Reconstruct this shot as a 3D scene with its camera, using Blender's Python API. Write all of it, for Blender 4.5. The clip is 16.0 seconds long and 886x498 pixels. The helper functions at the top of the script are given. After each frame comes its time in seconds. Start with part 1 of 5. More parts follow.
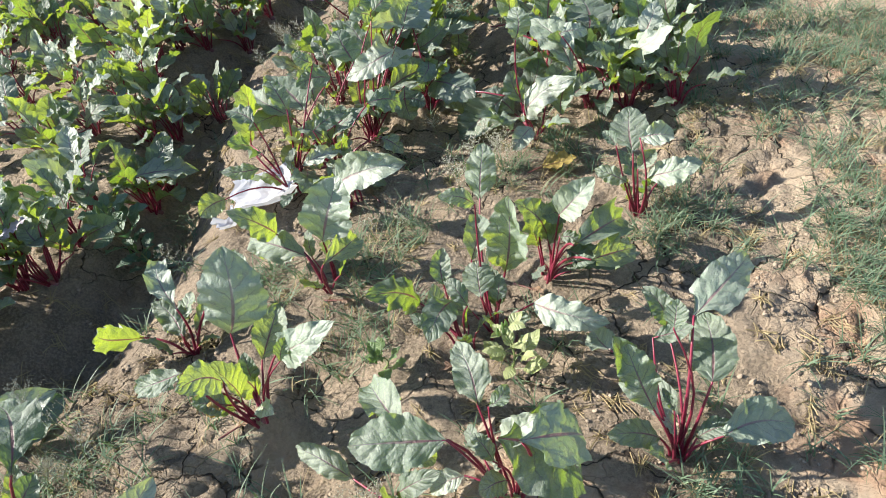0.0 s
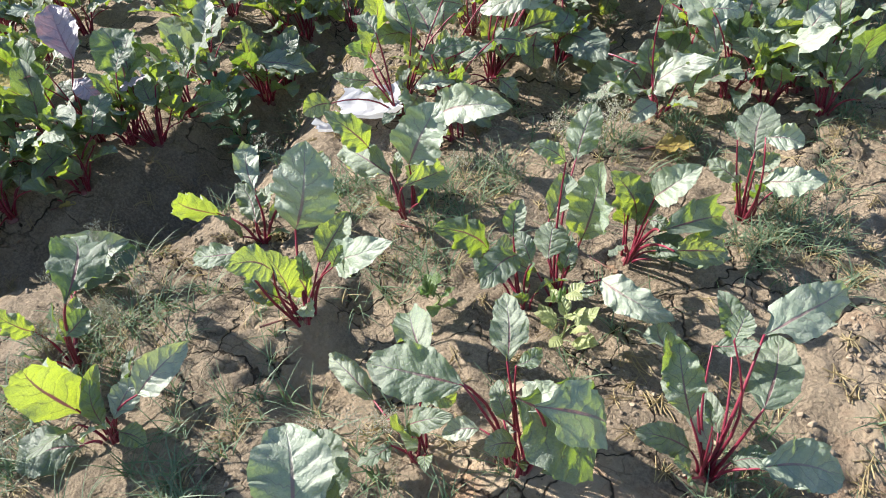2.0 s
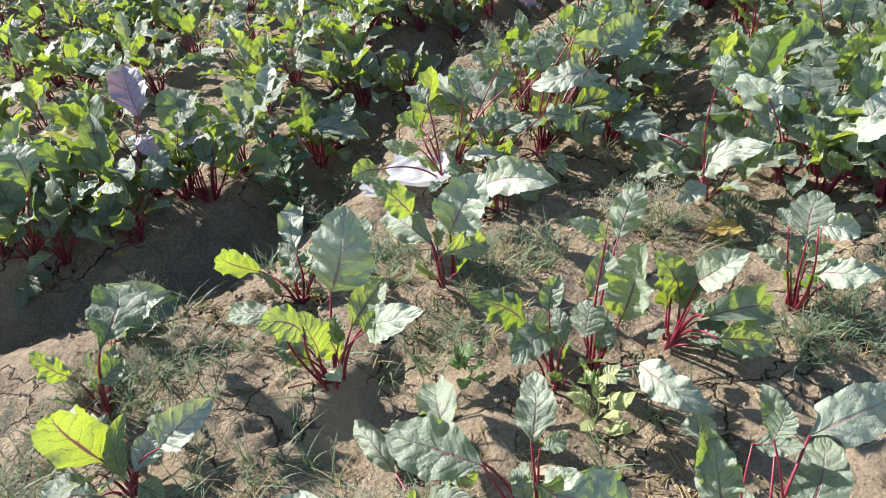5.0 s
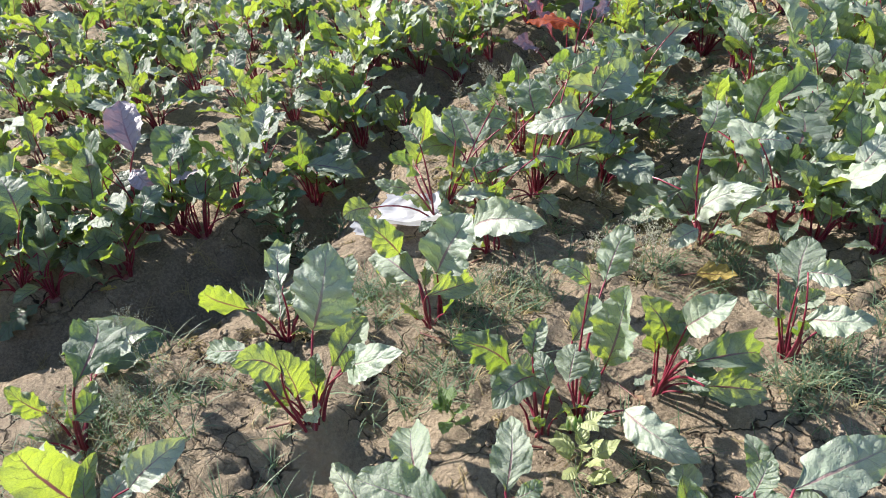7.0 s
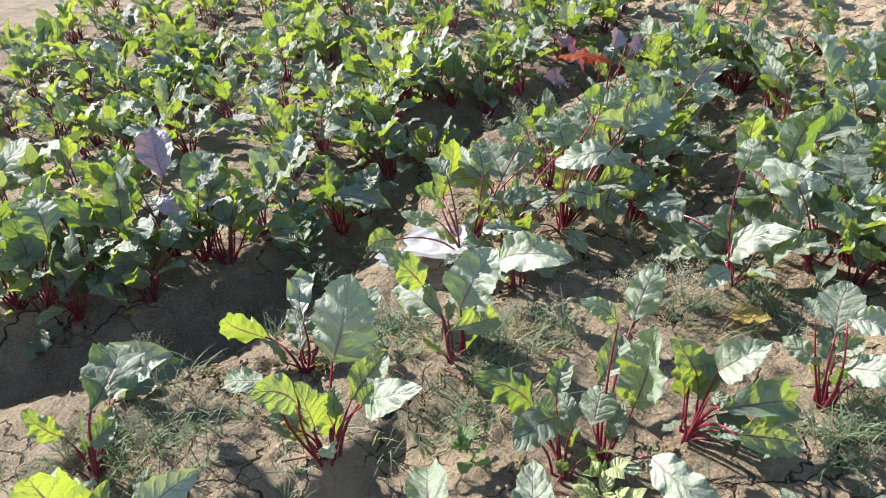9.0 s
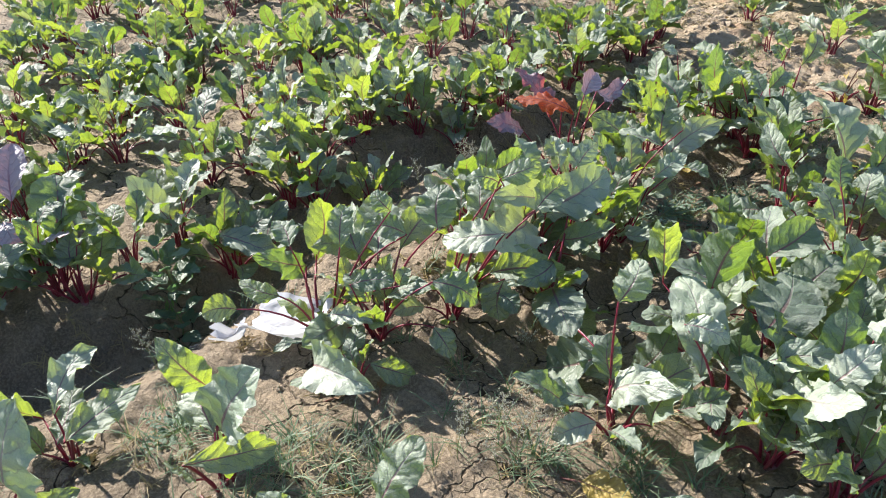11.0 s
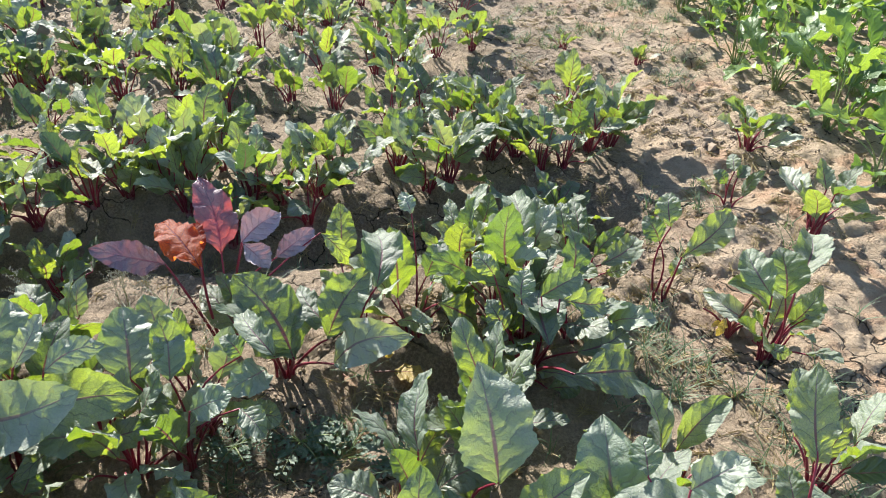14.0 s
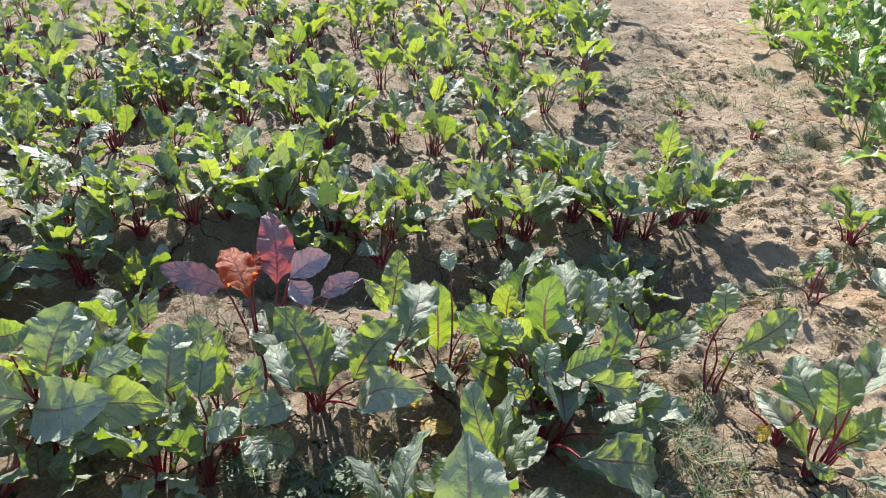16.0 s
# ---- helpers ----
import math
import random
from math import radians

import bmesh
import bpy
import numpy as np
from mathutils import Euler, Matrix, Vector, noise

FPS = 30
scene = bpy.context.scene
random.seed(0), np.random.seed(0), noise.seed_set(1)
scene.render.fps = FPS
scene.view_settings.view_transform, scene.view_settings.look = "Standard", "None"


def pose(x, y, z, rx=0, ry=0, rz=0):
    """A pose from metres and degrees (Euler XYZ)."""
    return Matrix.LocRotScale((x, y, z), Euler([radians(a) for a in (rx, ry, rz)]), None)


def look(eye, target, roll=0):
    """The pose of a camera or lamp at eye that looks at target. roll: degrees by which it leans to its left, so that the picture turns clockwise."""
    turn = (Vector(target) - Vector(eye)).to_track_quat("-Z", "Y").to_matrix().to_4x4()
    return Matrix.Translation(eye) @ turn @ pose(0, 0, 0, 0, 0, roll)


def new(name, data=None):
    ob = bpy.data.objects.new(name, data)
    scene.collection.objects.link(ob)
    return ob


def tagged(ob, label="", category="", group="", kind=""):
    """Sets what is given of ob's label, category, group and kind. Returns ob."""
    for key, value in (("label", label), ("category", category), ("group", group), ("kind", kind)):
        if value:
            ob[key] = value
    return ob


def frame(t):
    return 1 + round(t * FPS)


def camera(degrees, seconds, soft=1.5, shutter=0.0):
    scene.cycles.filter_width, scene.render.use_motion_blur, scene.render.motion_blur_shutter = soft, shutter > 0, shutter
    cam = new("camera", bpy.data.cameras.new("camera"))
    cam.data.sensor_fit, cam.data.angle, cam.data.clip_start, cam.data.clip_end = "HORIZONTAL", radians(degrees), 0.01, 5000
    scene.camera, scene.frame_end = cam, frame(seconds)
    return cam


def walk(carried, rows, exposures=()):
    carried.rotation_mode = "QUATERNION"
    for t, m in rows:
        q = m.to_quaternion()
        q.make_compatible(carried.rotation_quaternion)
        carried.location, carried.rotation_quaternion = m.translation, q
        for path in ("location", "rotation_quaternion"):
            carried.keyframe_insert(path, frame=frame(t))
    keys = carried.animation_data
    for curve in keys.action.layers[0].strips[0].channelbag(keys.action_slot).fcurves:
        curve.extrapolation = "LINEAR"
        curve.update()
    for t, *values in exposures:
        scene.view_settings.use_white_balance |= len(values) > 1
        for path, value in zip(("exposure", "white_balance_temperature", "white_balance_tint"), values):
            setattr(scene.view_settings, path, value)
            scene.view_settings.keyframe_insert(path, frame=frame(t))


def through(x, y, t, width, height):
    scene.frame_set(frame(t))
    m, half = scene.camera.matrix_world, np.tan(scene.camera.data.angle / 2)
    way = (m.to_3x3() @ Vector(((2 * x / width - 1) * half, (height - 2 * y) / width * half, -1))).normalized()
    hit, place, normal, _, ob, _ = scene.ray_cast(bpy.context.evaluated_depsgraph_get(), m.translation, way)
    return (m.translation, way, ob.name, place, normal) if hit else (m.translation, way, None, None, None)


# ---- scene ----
cam = camera(62.8, 16.0, soft=1.0)
PATH = [
    (0, (0.653, 0.207, 1.417), (0.155, 1.6, 0.071), -13.9),
    (0.5, (0.723, 0.207, 1.389), (-0.007, 1.478, 0.028), -14.2),
    (1, (0.721, 0.204, 1.321), (-0.109, 1.404, -0.047), -12.0),
    (1.5, (0.705, 0.209, 1.305), (-0.079, 1.393, -0.103), -8.4),
    (2, (0.709, 0.242, 1.347), (-0.041, 1.466, -0.045), -7.3),
    (2.5, (0.718, 0.251, 1.347), (-0.051, 1.505, -0.008), -7.3),
    (3, (0.718, 0.256, 1.338), (-0.093, 1.515, 0.013), -7.6),
    (3.5, (0.721, 0.254, 1.34), (-0.126, 1.51, 0.034), -7.7),
    (4, (0.719, 0.258, 1.334), (-0.155, 1.515, 0.047), -7.3),
    (4.2, (0.718, 0.257, 1.336), (-0.166, 1.515, 0.056), -7.2),
    (6.5, (0.772, 0.319, 1.325), (-0.201, 1.627, 0.166), -6.2),
    (7, (0.767, 0.313, 1.319), (-0.202, 1.633, 0.17), -6.0),
    (7.5, (0.757, 0.297, 1.316), (-0.214, 1.621, 0.174), -6.0),
    (8, (0.747, 0.272, 1.329), (-0.236, 1.603, 0.206), -6.0),
    (8.2, (0.748, 0.269, 1.327), (-0.25, 1.601, 0.218), -6.1),
    (10.3, (0.836, 0.778, 1.263), (-0.322, 2.025, 0.213), -3.4),
    (10.5, (0.869, 0.884, 1.261), (-0.312, 2.096, 0.196), -3.4),
    (11, (0.963, 1.143, 1.291), (-0.281, 2.266, 0.199), -3.6),
    (11.5, (0.99, 1.381, 1.277), (-0.297, 2.444, 0.175), -3.4),
    (12, (1.006, 1.719, 1.288), (-0.293, 2.748, 0.168), -2.7),
    (12.3, (1.011, 1.927, 1.282), (-0.289, 2.946, 0.155), -2.0),
    (12.5, (1.0, 2.066, 1.284), (-0.308, 3.072, 0.154), -1.7),
    (13, (1.003, 2.421, 1.348), (-0.337, 3.38, 0.215), -0.7),
    (13.2, (1.019, 2.557, 1.313), (-0.358, 3.482, 0.195), -0.6),
    (13.5, (1.029, 2.775, 1.313), (-0.372, 3.635, 0.174), 0.2),
    (14, (1.079, 3.005, 1.321), (-0.438, 3.664, 0.196), 1.0),
    (14.5, (1.114, 3.222, 1.322), (-0.466, 3.725, 0.202), 0.6),
    (15, (1.137, 3.312, 1.352), (-0.462, 3.8, 0.255), 1.3),
    (15.5, (1.157, 3.31, 1.382), (-0.488, 3.719, 0.321), 1.3),
    (16, (1.144, 3.228, 1.389), (-0.53, 3.553, 0.344), 1.6),
]
walk(cam, [(t, look(eye, target, roll)) for t, eye, target, roll in PATH], [(0.0, 1.37), (8.0, 1.37), (12.0, 1.41), (14.0, 1.39), (16.0, 1.26)])

chance = random.Random(7)
SUN_YAW, SUN_HEIGHT = 93.0, 33.0

# ---- daylight ----
world = bpy.data.worlds.new("sky")
scene.world = world
world.use_nodes = True
sky = world.node_tree.nodes.new("ShaderNodeTexSky")
sky.sky_type, sky.sun_disc = "NISHITA", False
sky.sun_elevation, sky.sun_rotation = radians(SUN_HEIGHT), radians(-SUN_YAW)
sky.dust_density = 0.4
world.node_tree.links.new(sky.outputs["Color"], world.node_tree.nodes["Background"].inputs["Color"])
world.node_tree.nodes["Background"].inputs["Strength"].default_value = 0.095
sun = new("sun", bpy.data.lights.new("sun", "SUN"))
sun.data.energy, sun.data.angle, sun.data.color = 5.0, radians(0.9), (1.0, 0.95, 0.86)
sun.matrix_world = look((-8 * math.sin(radians(SUN_YAW)), 8 * math.cos(radians(SUN_YAW)), 8 * math.tan(radians(SUN_HEIGHT))), (0, 0, 0))


# ---- materials ----
class Nodes:
    """Short writing for node trees."""

    def __init__(self, name):
        self.material = bpy.data.materials.new(name)
        self.material.use_nodes = True
        self.tree = self.material.node_tree
        self.bsdf = self.tree.nodes["Principled BSDF"]
        self.out = self.tree.nodes["Material Output"]

    def put(self, socket, value):
        if isinstance(value, bpy.types.NodeSocket):
            self.tree.links.new(value, socket)
        else:
            socket.default_value = value

    def math(self, how, a, b=0.0, clamp=False):
        n = self.tree.nodes.new("ShaderNodeMath")
        n.operation, n.use_clamp = how, clamp
        self.put(n.inputs[0], a), self.put(n.inputs[1], b)
        return n.outputs[0]

    def ramp(self, v, low, high, a=0.0, b=1.0):
        n = self.tree.nodes.new("ShaderNodeMapRange")
        n.interpolation_type = "SMOOTHSTEP"
        for socket, value in zip(n.inputs[:5], (v, low, high, a, b)):
            self.put(socket, value)
        return n.outputs[0]

    def mix(self, f, a, b):
        n = self.tree.nodes.new("ShaderNodeMix")
        n.data_type = "RGBA"
        for socket, value in ((n.inputs[0], f), (n.inputs[6], a), (n.inputs[7], b)):
            self.put(socket, (*value, 1.0) if isinstance(value, tuple) and len(value) == 3 else value)
        return n.outputs[2]

    def noise(self, scale, detail=3.0, rough=0.55, where="Object", warp=0.0):
        n = self.tree.nodes.new("ShaderNodeTexNoise")
        self.put(n.inputs["Scale"], scale), self.put(n.inputs["Detail"], detail), self.put(n.inputs["Roughness"], rough)
        self.put(n.inputs["Distortion"], warp)
        self.tree.links.new(self.coords(where), n.inputs["Vector"])
        return n.outputs["Fac"]

    def voronoi(self, scale, feature="DISTANCE_TO_EDGE", vector=None, jitter=1.0):
        n = self.tree.nodes.new("ShaderNodeTexVoronoi")
        n.feature = feature
        self.put(n.inputs["Scale"], scale), self.put(n.inputs["Randomness"], jitter)
        self.tree.links.new(vector or self.coords("Object"), n.inputs["Vector"])
        return n.outputs["Distance"]

    def coords(self, which):
        if which == "World":
            return self.tree.nodes.new("ShaderNodeNewGeometry").outputs["Position"]
        return self.tree.nodes.new("ShaderNodeTexCoord").outputs[which]

    def warped(self, scale, amount):
        n = self.tree.nodes.new("ShaderNodeTexNoise")
        self.put(n.inputs["Scale"], scale), self.put(n.inputs["Detail"], 3.0)
        self.tree.links.new(self.coords("Object"), n.inputs["Vector"])
        mul = self.tree.nodes.new("ShaderNodeVectorMath")
        mul.operation = "MULTIPLY_ADD"
        self.tree.links.new(n.outputs["Color"], mul.inputs[0])
        mul.inputs[1].default_value = (amount,) * 3
        self.tree.links.new(self.coords("Object"), mul.inputs[2])
        return mul.outputs[0]

    def random(self):
        return self.tree.nodes.new("ShaderNodeObjectInfo").outputs["Random"]

    def island(self):
        return self.tree.nodes.new("ShaderNodeNewGeometry").outputs["Random Per Island"]

    def uv(self):
        n = self.tree.nodes.new("ShaderNodeSeparateXYZ")
        self.tree.links.new(self.coords("UV"), n.inputs[0])
        return n.outputs[0], n.outputs[1]

    def bump(self, height, strength, distance):
        n = self.tree.nodes.new("ShaderNodeBump")
        self.put(n.inputs["Height"], height)
        n.inputs["Strength"].default_value, n.inputs["Distance"].default_value = strength, distance
        return n.outputs["Normal"]

    def finish(self, color, rough=0.6, normal=None, spec=0.5, through=None, share=0.0):
        b = self.bsdf.inputs
        self.put(b["Base Color"], (*color, 1.0) if isinstance(color, tuple) else color)
        self.put(b["Roughness"], rough), self.put(b["Specular IOR Level"], spec)
        if normal:
            self.put(b["Normal"], normal)
        if through is not None:
            leaf, both = self.tree.nodes.new("ShaderNodeBsdfTranslucent"), self.tree.nodes.new("ShaderNodeMixShader")
            self.put(leaf.inputs["Color"], (*through, 1.0) if isinstance(through, tuple) else through)
            if normal:
                self.put(leaf.inputs["Normal"], normal)
            self.put(both.inputs[0], share)
            self.tree.links.new(self.bsdf.outputs[0], both.inputs[1])
            self.tree.links.new(leaf.outputs[0], both.inputs[2])
            self.tree.links.new(both.outputs[0], self.out.inputs["Surface"])
        return self.material


def leaf_material(name, dark, light, glow_dark, glow_light, rib, vein, share=0.36, rough=0.58, dust=0.5, sheen=0.8):
    """A beet leaf: ribs and side veins run by the leaf's own u and v, the skin puffs up between them; waxy, dusty and thin, so light comes through."""
    n = Nodes(name)
    u, v = n.uv()
    side = n.math("ABSOLUTE", n.math("MULTIPLY_ADD", u, 2.0))
    side.node.inputs[0].links[0].from_node.inputs[2].default_value = -1.0
    wob = n.noise(45.0, 2.0)
    along = n.math("ADD", n.math("MULTIPLY", v, 6.0), n.math("MULTIPLY", side, -1.35))
    along = n.math("ADD", along, n.math("MULTIPLY", wob, 0.9))
    along = n.math("ADD", along, n.math("MULTIPLY", n.math("GREATER_THAN", u, 0.5), 0.45))
    saw = n.math("ABSOLUTE", n.math("SUBTRACT", n.math("FRACT", along), 0.5))
    veins = n.math("MULTIPLY", n.ramp(saw, 0.0, 0.07, 1.0, 0.0), n.ramp(side, 0.5, 0.95, 1.0, 0.0))
    ribs = n.ramp(side, n.math("MULTIPLY_ADD", v, -0.04), n.math("MULTIPLY_ADD", v, -0.075), 1.0, 0.0)
    for socket, value in ((ribs.node.inputs[1], 0.045), (ribs.node.inputs[2], 0.1)):
        socket.links[0].from_node.inputs[2].default_value = value
    ribs_top = n.math("MULTIPLY", ribs, n.ramp(v, 0.15, 0.8, 0.75, 0.12))
    net = n.ramp(n.voronoi(150.0, vector=n.warped(60.0, 0.006)), 0.0, 0.14, 1.0, 0.0)
    patch = n.math("ADD", n.math("MULTIPLY", n.noise(20.0, 4.0), 0.6), n.math("MULTIPLY", n.random(), 0.5))
    patch = n.ramp(patch, 0.28, 0.8)
    green = n.mix(patch, dark, light)
    film = n.math("MULTIPLY", n.ramp(n.noise(14.0, 5.0, 0.65), 0.35, 0.7), n.ramp(n.noise(240.0, 3.0, 0.7), 0.3, 0.65, 0.35, 1.0))
    green = n.mix(n.math("MULTIPLY", film, dust), green, (0.46, 0.47, 0.41))
    spots = n.ramp(n.noise(120.0, 2.0), 0.68, 0.75)
    green = n.mix(n.math("MULTIPLY", spots, 0.35), green, (0.2, 0.16, 0.07))
    green = n.mix(n.math("MULTIPLY", veins, 0.42), green, vein)
    green = n.mix(n.math("MULTIPLY", net, 0.12), green, vein)
    green = n.mix(ribs_top, green, rib)
    glow = n.mix(patch, glow_dark, glow_light)
    glow = n.mix(n.math("MULTIPLY", net, 0.3), glow, dark)
    glow = n.mix(n.math("MULTIPLY", spots, 0.5), glow, (0.2, 0.16, 0.02))
    glow = n.mix(n.math("MULTIPLY", veins, 0.72), glow, vein)
    glow = n.mix(ribs, glow, rib)
    puff = n.math("ADD", n.math("MULTIPLY", n.ramp(saw, 0.0, 0.3), 0.85), n.math("MULTIPLY", n.noise(48.0, 3.0, 0.55), 1.5))
    puff = n.math("ADD", puff, n.math("MULTIPLY", net, -0.22))
    puff = n.math("SUBTRACT", puff, n.math("MULTIPLY", ribs, 0.6))
    dusty = n.math("MULTIPLY_ADD", film, 0.22)
    dusty.node.inputs[2].default_value = rough - 0.08
    return n.finish(green, dusty, n.bump(puff, 0.45, 0.006), sheen, glow, share)


LEAF = {
    "": leaf_material("beet_leaf_green", (0.085, 0.125, 0.095), (0.18, 0.235, 0.185), (0.24, 0.38, 0.015), (0.5, 0.62, 0.03), (0.17, 0.05, 0.06), (0.09, 0.1, 0.05)),
    # paler copy of the green leaf: sunlight and sheen put into its colour
    "pale": leaf_material("beet_leaf_sunlit_tone", (0.22, 0.28, 0.21), (0.34, 0.39, 0.32), (0.3, 0.42, 0.05), (0.5, 0.58, 0.08), (0.22, 0.1, 0.11), (0.17, 0.16, 0.12), 0.26, 0.55, 0.65),
    # darker leaf tone; also paints the shade on a leaf standing behind
    "dark": leaf_material("beet_leaf_dull", (0.06, 0.095, 0.065), (0.11, 0.145, 0.1), (0.1, 0.2, 0.03), (0.2, 0.3, 0.04), (0.2, 0.08, 0.08), (0.09, 0.12, 0.06), 0.25, 0.5, 0.2),
    "red": leaf_material("beet_leaf_red", (0.16, 0.035, 0.03), (0.27, 0.065, 0.035), (0.55, 0.06, 0.02), (0.9, 0.22, 0.03), (0.16, 0.02, 0.04), (0.16, 0.02, 0.04), 0.55, 0.62, 0.04, 0.35),
    "purple": leaf_material("beet_leaf_purple", (0.09, 0.05, 0.085), (0.2, 0.13, 0.19), (0.48, 0.05, 0.07), (0.6, 0.12, 0.08), (0.2, 0.03, 0.06), (0.16, 0.04, 0.08), 0.3, 0.42, 0.42),
    # purple leaf whose silvery sheen is put into a lighter base colour
    "lavender": leaf_material("beet_leaf_purple_sheen_tone", (0.19, 0.15, 0.19), (0.36, 0.31, 0.36), (0.35, 0.1, 0.12), (0.5, 0.18, 0.15), (0.2, 0.06, 0.1), (0.16, 0.08, 0.12), 0.14, 0.5, 0.4),
    "dry": leaf_material("beet_leaf_yellowing", (0.4, 0.29, 0.07), (0.6, 0.48, 0.15), (0.6, 0.4, 0.05), (0.75, 0.55, 0.07), (0.3, 0.12, 0.06), (0.25, 0.12, 0.05), 0.4, 0.6, 0.1),
    "crop": leaf_material("mustard_leaf_green", (0.08, 0.16, 0.05), (0.16, 0.26, 0.09), (0.22, 0.4, 0.03), (0.42, 0.58, 0.05), (0.2, 0.3, 0.1), (0.16, 0.26, 0.08), 0.36, 0.42, 0.08),
    "weed": leaf_material("weed_leaf_green", (0.1, 0.18, 0.06), (0.18, 0.26, 0.1), (0.3, 0.5, 0.06), (0.42, 0.6, 0.1), (0.22, 0.3, 0.12), (0.18, 0.25, 0.1), 0.38, 0.5, 0.1),
    "paleweed": leaf_material("weed_leaf_yellow_green", (0.27, 0.31, 0.13), (0.4, 0.43, 0.2), (0.45, 0.54, 0.1), (0.55, 0.62, 0.14), (0.34, 0.38, 0.2), (0.3, 0.34, 0.16), 0.35, 0.5, 0.1),
    "litter": leaf_material("dead_leaf_brown", (0.2, 0.12, 0.08), (0.34, 0.22, 0.14), (0.3, 0.16, 0.06), (0.4, 0.22, 0.08), (0.2, 0.1, 0.07), (0.18, 0.1, 0.06), 0.2, 0.7, 0.2, 0.3),
    "fern": leaf_material("weed_leaf_blue_green", (0.06, 0.115, 0.075), (0.11, 0.175, 0.12), (0.15, 0.32, 0.1), (0.2, 0.38, 0.1), (0.1, 0.15, 0.08), (0.1, 0.15, 0.08), 0.3, 0.5, 0.2),
}


def stem_material(name, low, high, share=0.15):
    n = Nodes(name)
    u, v = n.uv()
    f = n.math("ADD", n.math("MULTIPLY", v, 0.6), n.math("MULTIPLY", n.noise(60.0, 3.0), 0.5))
    color = n.mix(n.ramp(f, 0.15, 0.85), low, high)
    streak = n.ramp(n.noise(180.0, 2.0), 0.45, 0.65)
    color = n.mix(n.math("MULTIPLY", streak, 0.25), color, (0.26, 0.1, 0.08))
    return n.finish(color, 0.38, n.bump(n.noise(200.0, 2.0), 0.3, 0.002), 0.5, (0.45, 0.05, 0.06), share)


STEM_RED = stem_material("beet_stalk_red", (0.14, 0.008, 0.032), (0.25, 0.024, 0.055))
STEM_DRY = stem_material("beet_stalk_withered", (0.1, 0.025, 0.025), (0.2, 0.1, 0.06), 0.0)
STEM_GREEN = stem_material("weed_stalk_green", (0.16, 0.24, 0.08), (0.2, 0.28, 0.1), 0.1)


def soil_material():
    """Dry grey-brown clay: broad tone, fine grain, a net of shrinkage cracks and crumbs."""
    n = Nodes("dry_clay_soil")
    broad, mid, fine = n.noise(1.6, 5.0, 0.6), n.noise(11.0, 5.0, 0.65), n.noise(120.0, 4.0, 0.7)
    tone = n.math("ADD", n.math("MULTIPLY", broad, 0.5), n.math("MULTIPLY", mid, 0.5))
    color = n.mix(n.ramp(tone, 0.35, 0.68), (0.165, 0.126, 0.09), (0.37, 0.288, 0.208))
    color = n.mix(n.math("MULTIPLY", n.ramp(n.noise(4.0, 4.0), 0.55, 0.75), 0.4), color, (0.52, 0.39, 0.26))
    color = n.mix(n.ramp(n.noise(260.0, 3.0, 0.7), 0.5, 0.7, 0.0, 0.5), color, (0.09, 0.068, 0.05))
    color = n.mix(n.ramp(fine, 0.4, 0.68, 0.0, 0.5), color, (0.5, 0.4, 0.29))
    wide = n.voronoi(6.0, vector=n.warped(14.0, 0.1))
    small = n.voronoi(24.0, vector=n.warped(20.0, 0.05))
    where = n.ramp(n.noise(3.0, 4.0), 0.45, 0.55)
    crack = n.math("MULTIPLY", n.ramp(wide, 0.004, 0.026, 1.0, 0.0), where)
    hair = n.math("MULTIPLY", n.ramp(small, 0.0, 0.05, 1.0, 0.0), n.ramp(n.noise(3.1, 3.0, where="World"), 0.53, 0.66))
    gaps = n.math("MAXIMUM", crack, n.math("MULTIPLY", hair, 0.35))
    # this share lightens trodden paths and also the painted sunlit patches
    worn_sunlit = n.tree.nodes.new("ShaderNodeAttribute")
    worn_sunlit.attribute_name = "trodden"
    color = n.mix(n.math("MULTIPLY", worn_sunlit.outputs["Fac"], n.ramp(mid, 0.25, 0.6, 0.45, 0.9)), color, n.mix(n.ramp(n.noise(5.0, 4.0), 0.5, 0.64), (0.5, 0.39, 0.28), (0.5, 0.31, 0.2)))
    color = n.mix(n.math("MULTIPLY", gaps, 0.95), color, (0.035, 0.024, 0.016))
    crumbs = n.math("MULTIPLY", n.voronoi(70.0, "F1"), -1.0)
    rise = n.math("ADD", n.math("MULTIPLY", mid, 1.2), n.math("MULTIPLY", n.noise(38.0, 8.0, 0.75), 1.5))
    rise = n.math("ADD", rise, n.math("MULTIPLY", crumbs, 0.5))
    rise = n.math("ADD", rise, n.math("MULTIPLY", n.noise(150.0, 5.0, 0.7), 0.75))
    rise = n.math("SUBTRACT", rise, n.math("MULTIPLY", gaps, 2.2))
    return n.finish(color, n.ramp(fine, 0.3, 0.7, 0.8, 0.95), n.bump(rise, 0.95, 0.016), 0.25)


SOIL = soil_material()


def speckled(name, dark, light, scale, rough=0.8, through=None, share=0.0):
    n = Nodes(name)
    f = n.math("ADD", n.math("MULTIPLY", n.noise(scale, 4.0, where="World"), 0.6), n.math("MULTIPLY", n.island(), 0.45))
    color = n.mix(n.ramp(f, 0.25, 0.8), dark, light)
    return n.finish(color, rough, n.bump(n.noise(scale * 4, 3.0), 0.5, 0.004), 0.3, through, share)


